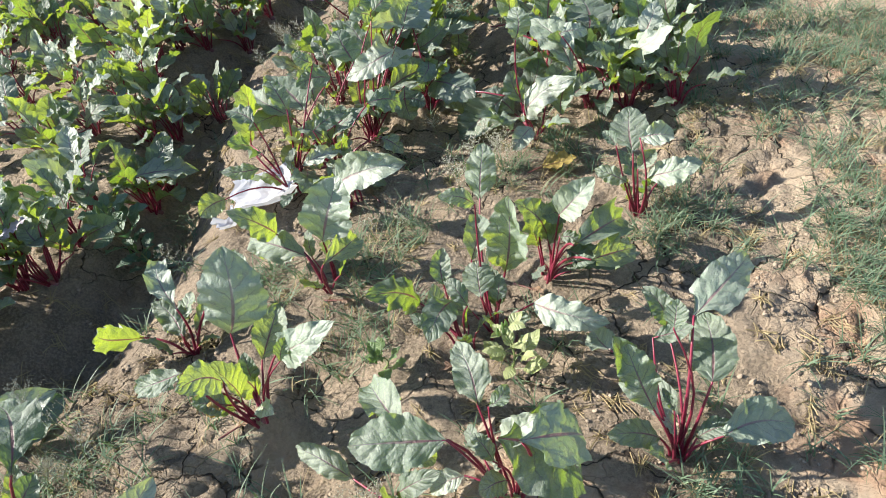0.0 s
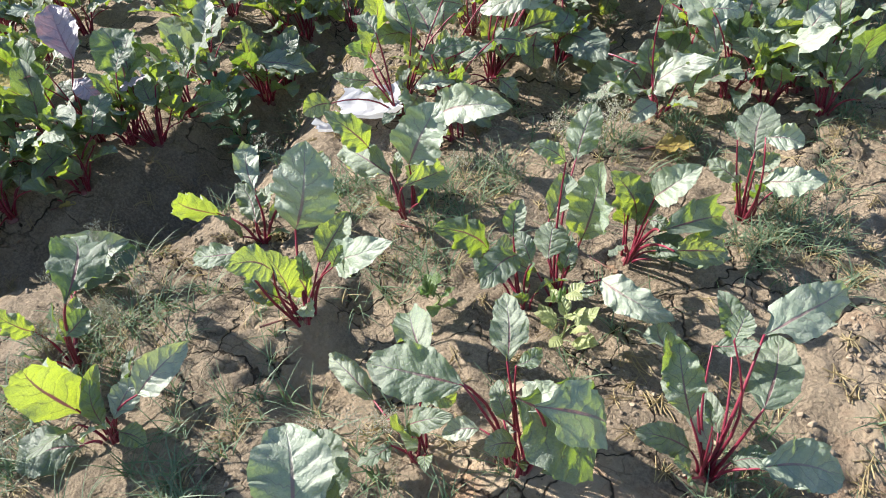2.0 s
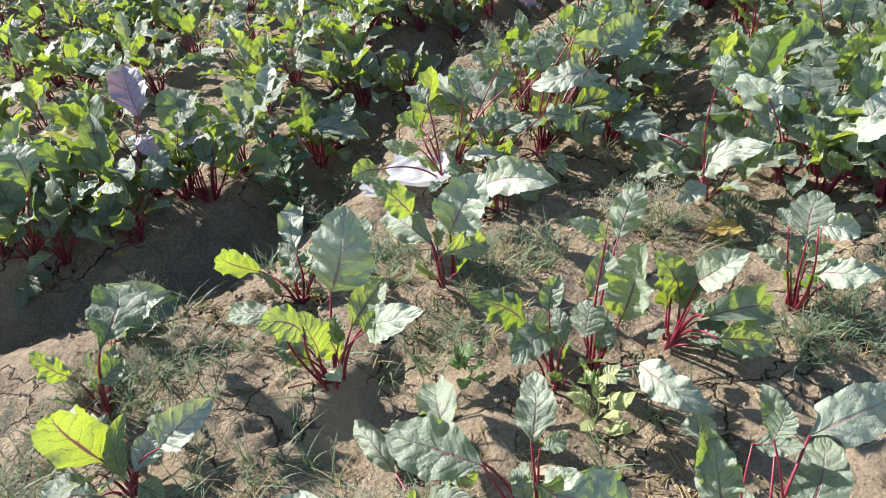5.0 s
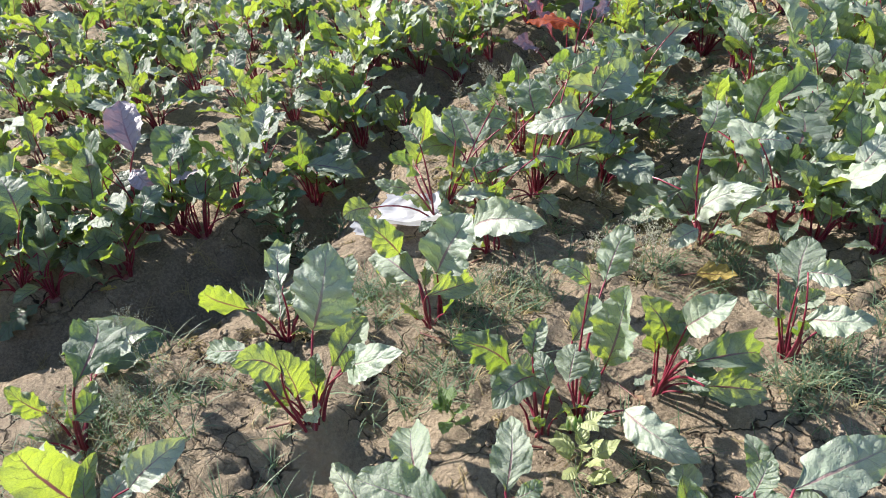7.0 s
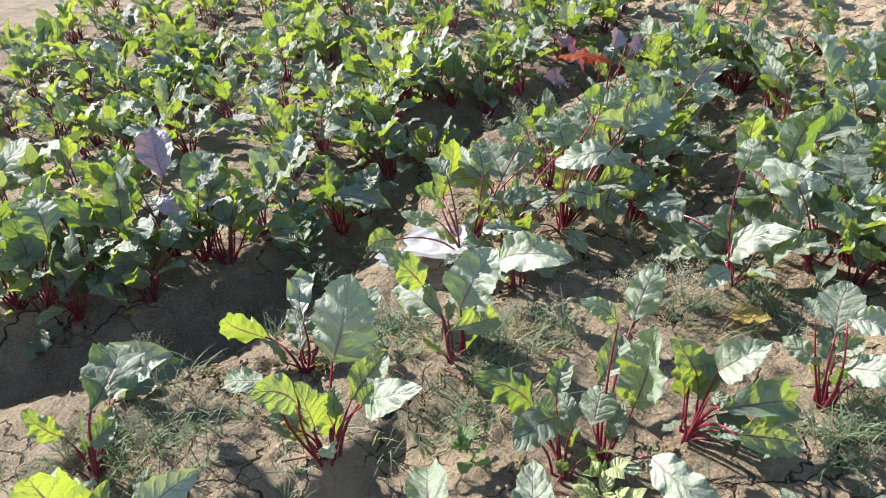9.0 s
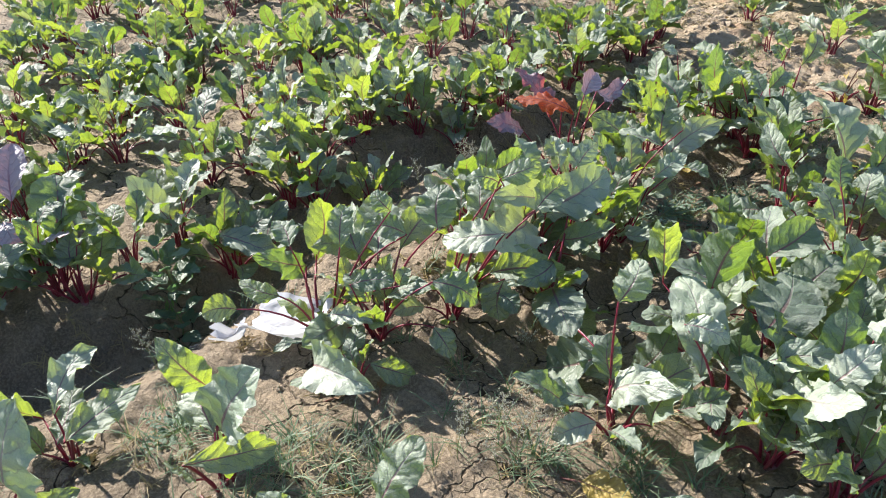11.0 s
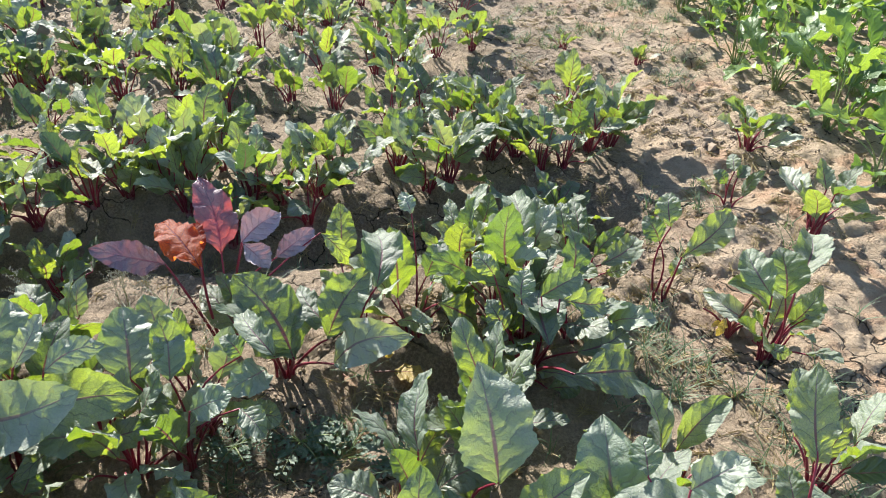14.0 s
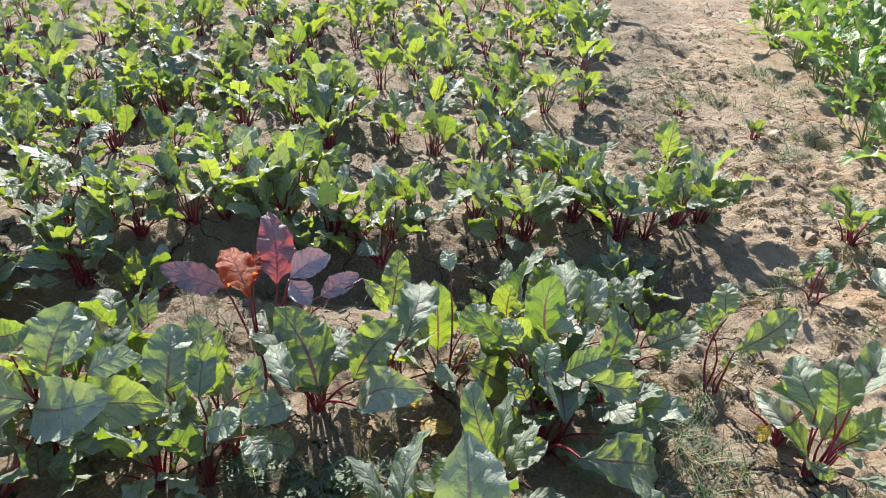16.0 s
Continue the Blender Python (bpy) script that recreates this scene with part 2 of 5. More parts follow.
CLOD = speckled("soil_crumbs", (0.17, 0.132, 0.1), (0.34, 0.27, 0.2), 40.0, 0.9)
GRASS = speckled("grass_green", (0.075, 0.125, 0.08), (0.18, 0.24, 0.155), 6.0, 0.5, (0.2, 0.3, 0.08), 0.3)
STRAW = speckled("dry_grass", (0.25, 0.2, 0.11), (0.45, 0.36, 0.2), 6.0, 0.6, (0.5, 0.4, 0.2), 0.3)
SEED = speckled("grass_seed_pale", (0.4, 0.38, 0.3), (0.6, 0.57, 0.48), 60.0, 0.6, (0.5, 0.48, 0.36), 0.3)
PAPER = speckled("white_paper", (0.52, 0.52, 0.57), (0.68, 0.68, 0.74), 8.0, 0.7, (0.7, 0.7, 0.72), 0.25)
ROOT = stem_material("beet_root_skin", (0.1, 0.04, 0.045), (0.2, 0.06, 0.06), 0.0)


# ---- the shape of the land ----
def smooth(e0, e1, v):
    t = np.clip((v - e0) / (e1 - e0), 0.0, 1.0)
    return t * t * (3 - 2 * t)


def lattice(x, y, seed):
    """A repeatable random number from 0 to 1 for each whole (x, y)."""
    n = (x.astype(np.int64) * 374761393 + y.astype(np.int64) * 668265263 + seed * 974634777) & 0x7FFFFFFF
    n = ((n ^ (n >> 13)) * 1274126177) & 0x7FFFFFFF
    return ((n ^ (n >> 16)) & 0xFFFF) / 65535.0


def value_noise(x, y, scale, seed):
    """Smooth noise from -1 to 1 whose lumps are about scale metres wide."""
    x, y = np.asarray(x, float) / scale, np.asarray(y, float) / scale
    ix, iy = np.floor(x), np.floor(y)
    fx, fy = x - ix, y - iy
    fx, fy = fx * fx * (3 - 2 * fx), fy * fy * (3 - 2 * fy)
    a, b = lattice(ix, iy, seed), lattice(ix + 1, iy, seed)
    c, d = lattice(ix, iy + 1, seed), lattice(ix + 1, iy + 1, seed)
    return 2 * (a + (b - a) * fx + (c - a) * fy + (a - b - c + d) * fx * fy) - 1


def channel(x, y, line, width):
    """1 on a line of points, falling to 0 at about twice the width from it."""
    best = np.full(np.shape(x), 1e9)
    for (x0, y0), (x1, y1) in zip(line, line[1:]):
        dx, dy = x1 - x0, y1 - y0
        t = np.clip(((x - x0) * dx + (y - y0) * dy) / (dx * dx + dy * dy), 0, 1)
        best = np.minimum(best, np.hypot(x - x0 - t * dx, y - y0 - t * dy))
    return np.exp(-((best / width) ** 2))


FURROWS = (
    (((-1.93, 0.13), (-1.26, 0.9), (-0.93, 1.28), (-0.9, 1.78), (-0.99, 2.19), (-1.12, 2.81), (-1.01, 3.24), (-0.88, 3.77), (-0.72, 4.30)), 0.16, 0.18),
    (((-0.17, 2.18), (0.09, 2.28), (0.03, 2.69), (-0.11, 3.31), (-0.12, 3.62)), 0.13, 0.07),
    (((-2.91, 1.52), (-2.36, 2.40), (-2.77, 2.78), (-3.29, 3.26)), 0.18, 0.08),
)
# x, y, radius, height of single mounds and hollows
BUMPS = (
    # the first mound is added so that its slope catches more sun
    (0.62, 0.8, 0.22, 0.045),     (-0.4, 0.89, 0.14, 0.065), (-0.05, 0.95, 0.13, -0.07), (-0.1, 1.2, 0.11, -0.07), (-0.18, 1.04, 0.09, 0.06), (-0.61, 0.68, 0.12, -0.03), (0.52, 1.06, 0.2, 0.02),
    (-1.36, 5.08, 0.17, 0.08), (-1.77, 5.68, 0.08, -0.08), (-2.07, 4.67, 0.17, 0.06), (-3.30, 5.69, 0.1, -0.06),
    (-3.58, 5.49, 0.16, 0.07), (-0.99, 4.98, 0.26, 0.06), (-1.50, 5.80, 0.09, -0.05), (-0.45, 5.16, 0.3, 0.03),
    (1.04, 2.36, 0.25, 0.04), (1.30, 1.75, 0.2, 0.03), (-2.52, 5.20, 0.2, 0.04),
)


def ground_base(x, y):
    """The soil's height in metres without its roughness."""
    x, y = np.asarray(x, float), np.asarray(y, float)
    z = 0.02 + 0.0 * x
    for line, width, depth in FURROWS:
        z = z - depth * channel(x, y, line, width)
    for bx, by, r, h in BUMPS:
        z = z + h * np.exp(-((x - bx) ** 2 + (y - by) ** 2) / (r * r))
    return z + 0.02 * value_noise(x, y, 0.5, 1)


# ---- building helpers ----
def part(name, mesh, material, parent, label=""):
    """Links a mesh as one part of a thing."""
    ob = new(name, mesh)
    if not mesh.materials:
        mesh.materials.append(material)
    ob.parent = parent
    return tagged(ob, label=label) if label else ob


def sheet_mesh(name, verts, nu, nv, uvs=True):
    """A smooth mesh from a grid of nv rows of nu points."""
    mesh = bpy.data.meshes.new(name)
    r, c = np.meshgrid(np.arange(nv - 1), np.arange(nu - 1), indexing="ij")
    a = (r * nu + c).ravel()
    faces = np.stack([a, a + 1, a + nu + 1, a + nu], 1)
    mesh.vertices.add(len(verts))
    mesh.vertices.foreach_set("co", np.asarray(verts, np.float32).ravel())
    mesh.loops.add(faces.size)
    mesh.loops.foreach_set("vertex_index", faces.astype(np.int32).ravel())
    mesh.polygons.add(len(faces))
    mesh.polygons.foreach_set("loop_start", np.arange(0, faces.size, 4, dtype=np.int32))
    mesh.polygons.foreach_set("use_smooth", np.ones(len(faces), bool))
    if uvs:
        layer = mesh.uv_layers.new(name="UVMap")
        flat = faces.ravel()
        pairs = np.stack([(flat % nu) / (nu - 1), (flat // nu) / (nv - 1)], 1)
        layer.data.foreach_set("uv", pairs.astype(np.float32).ravel())
    mesh.update(calc_edges=True)
    return mesh


def tube_mesh(name, path, radii, sides=6, flat=1.0):
    """A tapered tube along a path of points."""
    path, radii = np.asarray(path, float), np.asarray(radii, float)
    ahead = np.gradient(path, axis=0)
    ahead /= np.linalg.norm(ahead, axis=1, keepdims=True) + 1e-9
    ref = np.array([0.31, 0.17, 0.93]) if abs(ahead[0][2]) < 0.8 else np.array([1.0, 0.2, 0.1])
    s = np.cross(ahead, ref)
    s /= np.linalg.norm(s, axis=1, keepdims=True)
    t = np.cross(s, ahead)
    ang = np.linspace(0, 2 * np.pi, sides + 1)
    ring = np.cos(ang)[None, :, None] * s[:, None] + flat * np.sin(ang)[None, :, None] * t[:, None]
    verts = path[:, None] + ring * radii[:, None, None]
    return sheet_mesh(name, verts.reshape(-1, 3), sides + 1, len(path))


def unit(az, pitch):
    a, p = radians(az), radians(pitch)
    return np.array([math.cos(a) * math.cos(p), math.sin(a) * math.cos(p), math.sin(p)])


def blade_mesh(base, az, length, pitch, width, bend, roll, rng, shape="beet", nu=11, nv=17, frill=0.0):
    """A leaf blade whose chord runs from base by azimuth and pitch; arched by bend degrees, rolled about its rib, with a wavy margin."""
    v = np.linspace(0, 1, nv)
    turn = np.radians(bend) * (0.5 - v)
    y, z = np.cumsum(np.cos(turn)), np.cumsum(np.sin(turn))
    y, z = y - y[0], z - z[0]
    y, z = y / y[-1] * length, z / y[-1] * length
    z -= np.linspace(0, z[-1], nv)
    if shape == "beet":
        widest = rng.uniform(0.28, 0.46)
        foot = 0.04 + 0.96 * smooth(0.0, widest, v) ** rng.uniform(0.55, 0.85)
        outline = foot * np.clip(1 - np.clip((v - widest) / (1 - widest), 0, 1) ** rng.uniform(2.0, 2.8), 0, 1) ** rng.uniform(0.7, 0.9)
    elif shape == "lobed":
        outline = np.sin(np.pi * v**1.15) ** 0.6 * (0.42 + 0.58 * smooth(0.15, 0.6, v)) * (0.78 + 0.22 * np.cos(2 * np.pi * 5 * v))
    else:
        outline = np.sin(np.pi * v**0.85) ** 0.9
    outline[-1] = 0.015
    half = 0.52 * width * length * outline
    u = np.linspace(-1, 1, nu)
    f1, f2 = rng.uniform(2.2, 3.6), rng.uniform(4.5, 7.5)
    ph = rng.uniform(0, 6.3, 6)
    left, right = u < 0, u >= 0
    ripple = np.zeros((nv, nu))
    for mask, p in ((left, 0), (right, 3)):
        w = 0.6 * np.sin(2 * np.pi * f1 * v + ph[p]) + 0.4 * np.sin(2 * np.pi * f2 * v + ph[p + 1])
        ripple[:, mask] = w[:, None]
    notch = 1 + 0.035 * np.sin(2 * np.pi * 5.3 * v + ph[2])[:, None] * np.sign(u)[None] * np.abs(u)[None] ** 2 + 0.03 * np.sin(2 * np.pi * 13.7 * v + ph[5])[:, None] * np.abs(u)[None] ** 3
    cup = rng.uniform(-0.25, 0.75)
    x = half[:, None] * u[None] * notch
    zz = z[:, None] + cup * half[:, None] * np.abs(u)[None] ** 1.4 * 0.8
    zz = zz + rng.uniform(0.05, 0.12) * length * ripple * np.abs(u)[None] ** 1.6 * np.sin(np.pi * np.clip(v * 0.9 + 0.08, 0, 1))[:, None]
    quilt = np.cos(2 * np.pi * (6.5 * v[:, None] - 1.5 * np.abs(u)[None])) * np.abs(u)[None] * (1 - np.abs(u)[None])
    zz = zz - 0.003 * length * quilt + 0.012 * length * value_noise(7 * u[None] + 40 * ph[0] + 0 * v[:, None], 12 * v[:, None] + 40 * ph[1] + 0 * u[None], 1.0, 3)
    zz = zz + frill * length * (np.sin(2 * np.pi * (6 * v[:, None] + 2.5 * v[:, None] ** 2 + 0.6 * np.sign(u)[None]) + ph[4]) + 0.6 * np.sin(2 * np.pi * 6.1 * v + ph[3])[:, None]) * np.abs(u)[None] ** 3.5 * np.sin(np.pi * v)[:, None] ** 0.5
    yy = y[:, None] + 0.02 * length * ripple * np.abs(u)[None]
    yy = yy + 0.18 * half[:, None] * np.abs(u)[None] * (v[:, None] - 0.35)
    twist = radians(rng.uniform(-45, 45)) * (v[:, None] - 0.4)
    x, zz = x * np.cos(twist) - (zz - z[:, None]) * np.sin(twist), z[:, None] + x * np.sin(twist) + (zz - z[:, None]) * np.cos(twist)
    sway = rng.uniform(-0.1, 0.1) * length * np.sin(np.pi * v)
    x = x + sway[:, None]
    c = unit(az, pitch)
    s = np.cross(c, (0, 0, 1.0))
    s /= np.linalg.norm(s) + 1e-9
    n = np.cross(s, c)
    k = radians(roll)
    s, n = math.cos(k) * s + math.sin(k) * n, math.cos(k) * n - math.sin(k) * s
    verts = np.asarray(base)[None, None] + yy[..., None] * c + x[..., None] * s + zz[..., None] * n
    return sheet_mesh("leaf", verts.reshape(-1, 3), nu, nv)


def stalk_path(start, end, steps=7, rise=0.55):
    """From the crown up and out to the blade."""
    start, end = np.asarray(start, float), np.asarray(end, float)
    reach = np.linalg.norm(end - start)
    knee = start + np.array([0.25 * (end[0] - start[0]), 0.25 * (end[1] - start[1]), rise * reach if end[2] > 0.5 * reach else 0.4 * reach])
    t = np.linspace(0, 1, steps)[:, None]
    return (1 - t) ** 2 * start + 2 * t * (1 - t) * knee + t**2 * end


def leaf_of(plant, rng, az, out, high, baz, length, pitch, width, bend=0, roll=0, look_of="", shape="beet", stalk=STEM_RED, thick=0.0042, name="leaf", fine=False):
    """One leaf on its stalk; base of the blade at (az, out, high) from the crown."""
    end = np.array([out * math.cos(radians(az)), out * math.sin(radians(az)), high])
    bend = bend or rng.uniform(10, 85)
    roll = roll or rng.uniform(-16, 16)
    mesh = blade_mesh(end, baz, length, pitch, width, bend, roll, rng, shape, *((13, 29, 0.012) if fine else (11, 17, 0.0)))
    text = {"red": "red and orange leaf", "purple": "purple-red leaf", "lavender": "purple leaf coloured with a silvery sheen", "dry": "yellow-brown dying leaf", "pale": "dusty leaf in a pale sunlit tone"}.get(look_of, "")
    leaf = part(name, mesh, LEAF[look_of], plant, text)
    start = np.array([0.016 * math.cos(radians(az)), 0.016 * math.sin(radians(az)), 0.004]) + rng.uniform(-0.008, 0.008, 3) * (1, 1, 0)
    path = stalk_path(start, end)
    sway = rng.uniform(-0.09, 0.09, 3) * np.linalg.norm(end - start)
    path += np.sin(np.linspace(0, np.pi, len(path)))[:, None] * sway * (1, 1, 0.3)
    tip = unit(baz, pitch)
    lift = np.cross(np.cross(tip, (0, 0, 1.0)), tip)
    path = np.vstack([path, end + 0.12 * length * tip - 0.001 * lift])
    r = thick * (0.55 + 1.3 * length)
    part("stalk", tube_mesh("stalk", path, np.linspace(r * 1.35, r * 0.55, len(path)), 6), stalk, leaf)
    return leaf


def soil_at(x, y):
    return float(ground_height(np.array([x]), np.array([y]))[0])


BEET_LABELS = (
    "beetroot plant with wavy grey-green leaves and red stalks",
    "leafy beetroot plant with dusty green leaves on crimson stalks",
    "beetroot plant with sunlit leaves and deep red stalks",
)


def beet(x, y, leaves, more=0, size=1.0, label=""):
    """A beetroot plant: the crown of the root and its leaves; leaves gives the marked ones, more adds others round the crown."""
    rng = np.random.RandomState(int(abs(x * 7919 + y * 104729) * 10) % 99991)
    plant = new("beet_plant")
    plant.location = (x, y, soil_at(x, y) - 0.004)
    tagged(plant, label or BEET_LABELS[rng.randint(3)], "beet plant", "beet plants in the field")
    a = np.linspace(0, 1, 6)
    crown = np.stack([0 * a, 0 * a, 0.022 * a - 0.012], 1)
    part("root_crown", tube_mesh("root_crown", crown, 0.021 * size * np.cos(a * 1.45), 9), ROOT, plant, "dark red root top in the soil")
    for az, out, high, baz, length, pitch, width, bend, roll, *kind in leaves:
        leaf_of(plant, rng, az, out, high, baz, length, pitch, width, bend, roll, kind[0] if kind else "", fine=True)
    turn = rng.uniform(0, 360)
    for i in range(more):
        az = turn + i * 137.5 + rng.uniform(-20, 20)
        inner = i / max(more, 1)
        high = size * rng.uniform(0.06, 0.15) * (0.75 + 0.6 * inner)
        out = size * rng.uniform(0.03, 0.1) * (1.3 - inner)
        length = size * rng.uniform(0.1, 0.185)
        pitch = rng.uniform(0, 60) + 25 * inner
        # a random share takes the pale copy, coloured as if sunlit
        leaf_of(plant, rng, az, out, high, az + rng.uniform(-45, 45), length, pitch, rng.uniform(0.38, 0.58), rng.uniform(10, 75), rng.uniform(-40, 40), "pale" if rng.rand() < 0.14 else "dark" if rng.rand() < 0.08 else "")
    return plant


# ---- the soil ----
def crack_net(x, y, scale, seed):
    """Distance to the edges of random cells, in cells."""
    x, y = x / scale, y / scale
    x, y = x + 0.35 * value_noise(x, y, 0.8, seed + 5), y + 0.35 * value_noise(x, y, 0.8, seed + 6)
    ix, iy = np.floor(x), np.floor(y)
    first, second = np.full(np.shape(x), 9.0), np.full(np.shape(x), 9.0)
    for dx in (-1, 0, 1):
        for dy in (-1, 0, 1):
            cx, cy = ix + dx, iy + dy
            d = np.hypot(cx + lattice(cx, cy, seed) - x, cy + lattice(cx, cy, seed + 1) - y)
            second = np.minimum(second, np.maximum(first, d))
            first = np.minimum(first, d)
    return second - first


def trodden_sunlit_at(x, y):
    """1 on the trodden paths beside and beyond the beds and on bare clay painted pale as if sunlit, 0 in the beds."""
    edge = 0.12 * value_noise(x, y, 0.3, 21)
    beside = smooth(0.8, 1.2, x + edge) * smooth(2.6, 2.1, x + edge) * smooth(4.0, 3.4, y)
    # two patches of sunlight on the bed, painted as paler clay
    sun_patch = smooth(1.0, 0.35, np.hypot((x - 0.45) / 0.36, (y - 0.84) / 0.17) + 2 * edge) + 0.8 * smooth(1.0, 0.3, np.hypot((x + 0.2) / 0.2, (y - 0.97) / 0.13) + 2 * edge)
    return np.clip(sun_patch, 0, 1) + beside + 0.68 * smooth(4.1, 4.55, y + 0.4 * x + edge) * smooth(7.2, 6.4, y + 0.4 * x)


def ground_height(x, y):
    z = ground_base(x, y)
    near = smooth(14.0, 7.0, np.hypot(x + 0.8, y - 2.5)) * smooth(2.6, 2.2, x) * smooth(-5.6, -5.1, x) * smooth(-1.2, -0.8, y) * smooth(8.6, 8.1, y)
    rough = 0.016 * value_noise(x, y, 0.16, 2) + 0.012 * value_noise(x, y, 0.06, 3) + 0.008 * value_noise(x, y, 0.027, 4)
    path = trodden_sunlit_at(x, y) * smooth(1.1, 1.4, np.hypot(x - 0.2, (y - 0.8) * 1.5) + 0.4)
    trodden = 0.016 * value_noise(x, y, 0.2, 8) + 0.017 * np.abs(value_noise(x, y, 0.075, 9)) - 0.008 * np.abs(value_noise(x, y, 0.04, 10))
    gaps = np.exp(-((crack_net(x, y, 0.17, 11) / 0.05) ** 2)) * smooth(0.05, 0.5, value_noise(x, y, 0.45, 12))
    return z + near * (rough + path * trodden - 0.014 * gaps)


def axis_lines(fine_from, fine_to, step, coarse_from, coarse_to, coarse, far):
    inner = np.arange(fine_from, fine_to, step)
    low, high = np.arange(coarse_from, fine_from, coarse), np.arange(fine_to, coarse_to, coarse)
    grow = np.geomspace(coarse * 2, far, 22)
    return np.concatenate([(coarse_from - grow)[::-1], low, inner, high, coarse_to + grow])


gx, gy = axis_lines(-1.7, 1.5, 0.01, -5.6, 2.6, 0.025, 400.0), axis_lines(0.4, 5.9, 0.012, -1.2, 8.6, 0.025, 400.0)
mx, my = np.meshgrid(gx, gy)
soil = new("ground", sheet_mesh("ground", np.stack([mx, my, ground_height(mx, my)], -1).reshape(-1, 3), len(gx), len(gy), False))
soil.data.materials.append(SOIL)
worn_sunlit_share = soil.data.attributes.new("trodden", "FLOAT", "POINT")
worn_sunlit_share.data.foreach_set("value", trodden_sunlit_at(mx, my).astype(np.float32).ravel())
tagged(soil, "dry cracked grey-brown clay soil with ridges and furrows", "ground", kind="structure")

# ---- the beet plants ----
# leaves marked pale have their sunlit look painted into the colour
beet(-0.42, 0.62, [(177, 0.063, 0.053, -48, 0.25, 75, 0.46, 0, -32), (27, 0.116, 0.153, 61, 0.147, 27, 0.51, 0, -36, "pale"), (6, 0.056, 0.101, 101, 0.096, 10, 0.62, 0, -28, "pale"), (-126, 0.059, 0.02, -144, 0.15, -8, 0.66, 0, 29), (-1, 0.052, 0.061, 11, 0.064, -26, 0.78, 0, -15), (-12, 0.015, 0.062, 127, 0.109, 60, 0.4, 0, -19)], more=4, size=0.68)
# the last leaf, at the back, has its shade put into the colour
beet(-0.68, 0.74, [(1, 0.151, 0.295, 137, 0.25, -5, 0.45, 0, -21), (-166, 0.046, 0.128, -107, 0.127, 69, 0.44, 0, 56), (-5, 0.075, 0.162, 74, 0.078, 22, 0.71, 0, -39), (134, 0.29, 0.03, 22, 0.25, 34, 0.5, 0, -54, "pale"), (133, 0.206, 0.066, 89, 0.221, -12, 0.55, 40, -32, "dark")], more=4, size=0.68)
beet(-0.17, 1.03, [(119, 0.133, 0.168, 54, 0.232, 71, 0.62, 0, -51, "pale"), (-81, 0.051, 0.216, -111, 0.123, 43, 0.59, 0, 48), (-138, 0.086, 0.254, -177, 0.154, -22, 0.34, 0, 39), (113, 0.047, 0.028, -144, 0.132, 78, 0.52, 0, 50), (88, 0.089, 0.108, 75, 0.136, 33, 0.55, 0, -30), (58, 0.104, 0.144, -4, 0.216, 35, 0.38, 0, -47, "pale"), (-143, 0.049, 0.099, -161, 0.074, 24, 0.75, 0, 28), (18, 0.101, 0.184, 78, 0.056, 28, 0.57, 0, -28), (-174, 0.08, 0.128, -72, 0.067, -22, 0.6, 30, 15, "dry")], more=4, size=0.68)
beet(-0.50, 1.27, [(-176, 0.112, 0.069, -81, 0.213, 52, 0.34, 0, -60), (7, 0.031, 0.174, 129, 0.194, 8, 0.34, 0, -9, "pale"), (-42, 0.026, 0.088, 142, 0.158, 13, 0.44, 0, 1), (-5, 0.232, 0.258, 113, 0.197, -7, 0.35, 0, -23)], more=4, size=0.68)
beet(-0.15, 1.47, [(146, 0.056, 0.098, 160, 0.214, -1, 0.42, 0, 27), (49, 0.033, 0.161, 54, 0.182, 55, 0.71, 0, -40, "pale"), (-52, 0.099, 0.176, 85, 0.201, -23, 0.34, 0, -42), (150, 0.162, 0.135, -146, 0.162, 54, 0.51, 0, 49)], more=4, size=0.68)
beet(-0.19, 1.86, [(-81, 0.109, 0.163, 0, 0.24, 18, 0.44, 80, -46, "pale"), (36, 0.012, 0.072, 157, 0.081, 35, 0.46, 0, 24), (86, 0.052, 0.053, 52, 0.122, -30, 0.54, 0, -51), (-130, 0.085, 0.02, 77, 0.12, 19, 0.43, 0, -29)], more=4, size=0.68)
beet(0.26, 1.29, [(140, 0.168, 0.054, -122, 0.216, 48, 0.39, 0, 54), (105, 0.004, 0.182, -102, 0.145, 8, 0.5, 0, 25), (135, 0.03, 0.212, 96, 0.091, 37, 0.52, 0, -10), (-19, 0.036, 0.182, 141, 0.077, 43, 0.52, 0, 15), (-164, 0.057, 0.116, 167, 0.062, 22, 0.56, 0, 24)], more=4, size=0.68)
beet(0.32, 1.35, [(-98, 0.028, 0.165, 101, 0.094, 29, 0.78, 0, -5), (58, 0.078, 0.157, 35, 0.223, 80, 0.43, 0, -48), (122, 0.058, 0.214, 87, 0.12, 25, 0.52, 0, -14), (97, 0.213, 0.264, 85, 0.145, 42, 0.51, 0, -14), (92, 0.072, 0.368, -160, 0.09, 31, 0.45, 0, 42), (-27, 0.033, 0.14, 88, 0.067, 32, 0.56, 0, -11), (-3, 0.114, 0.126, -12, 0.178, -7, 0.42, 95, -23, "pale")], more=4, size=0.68)
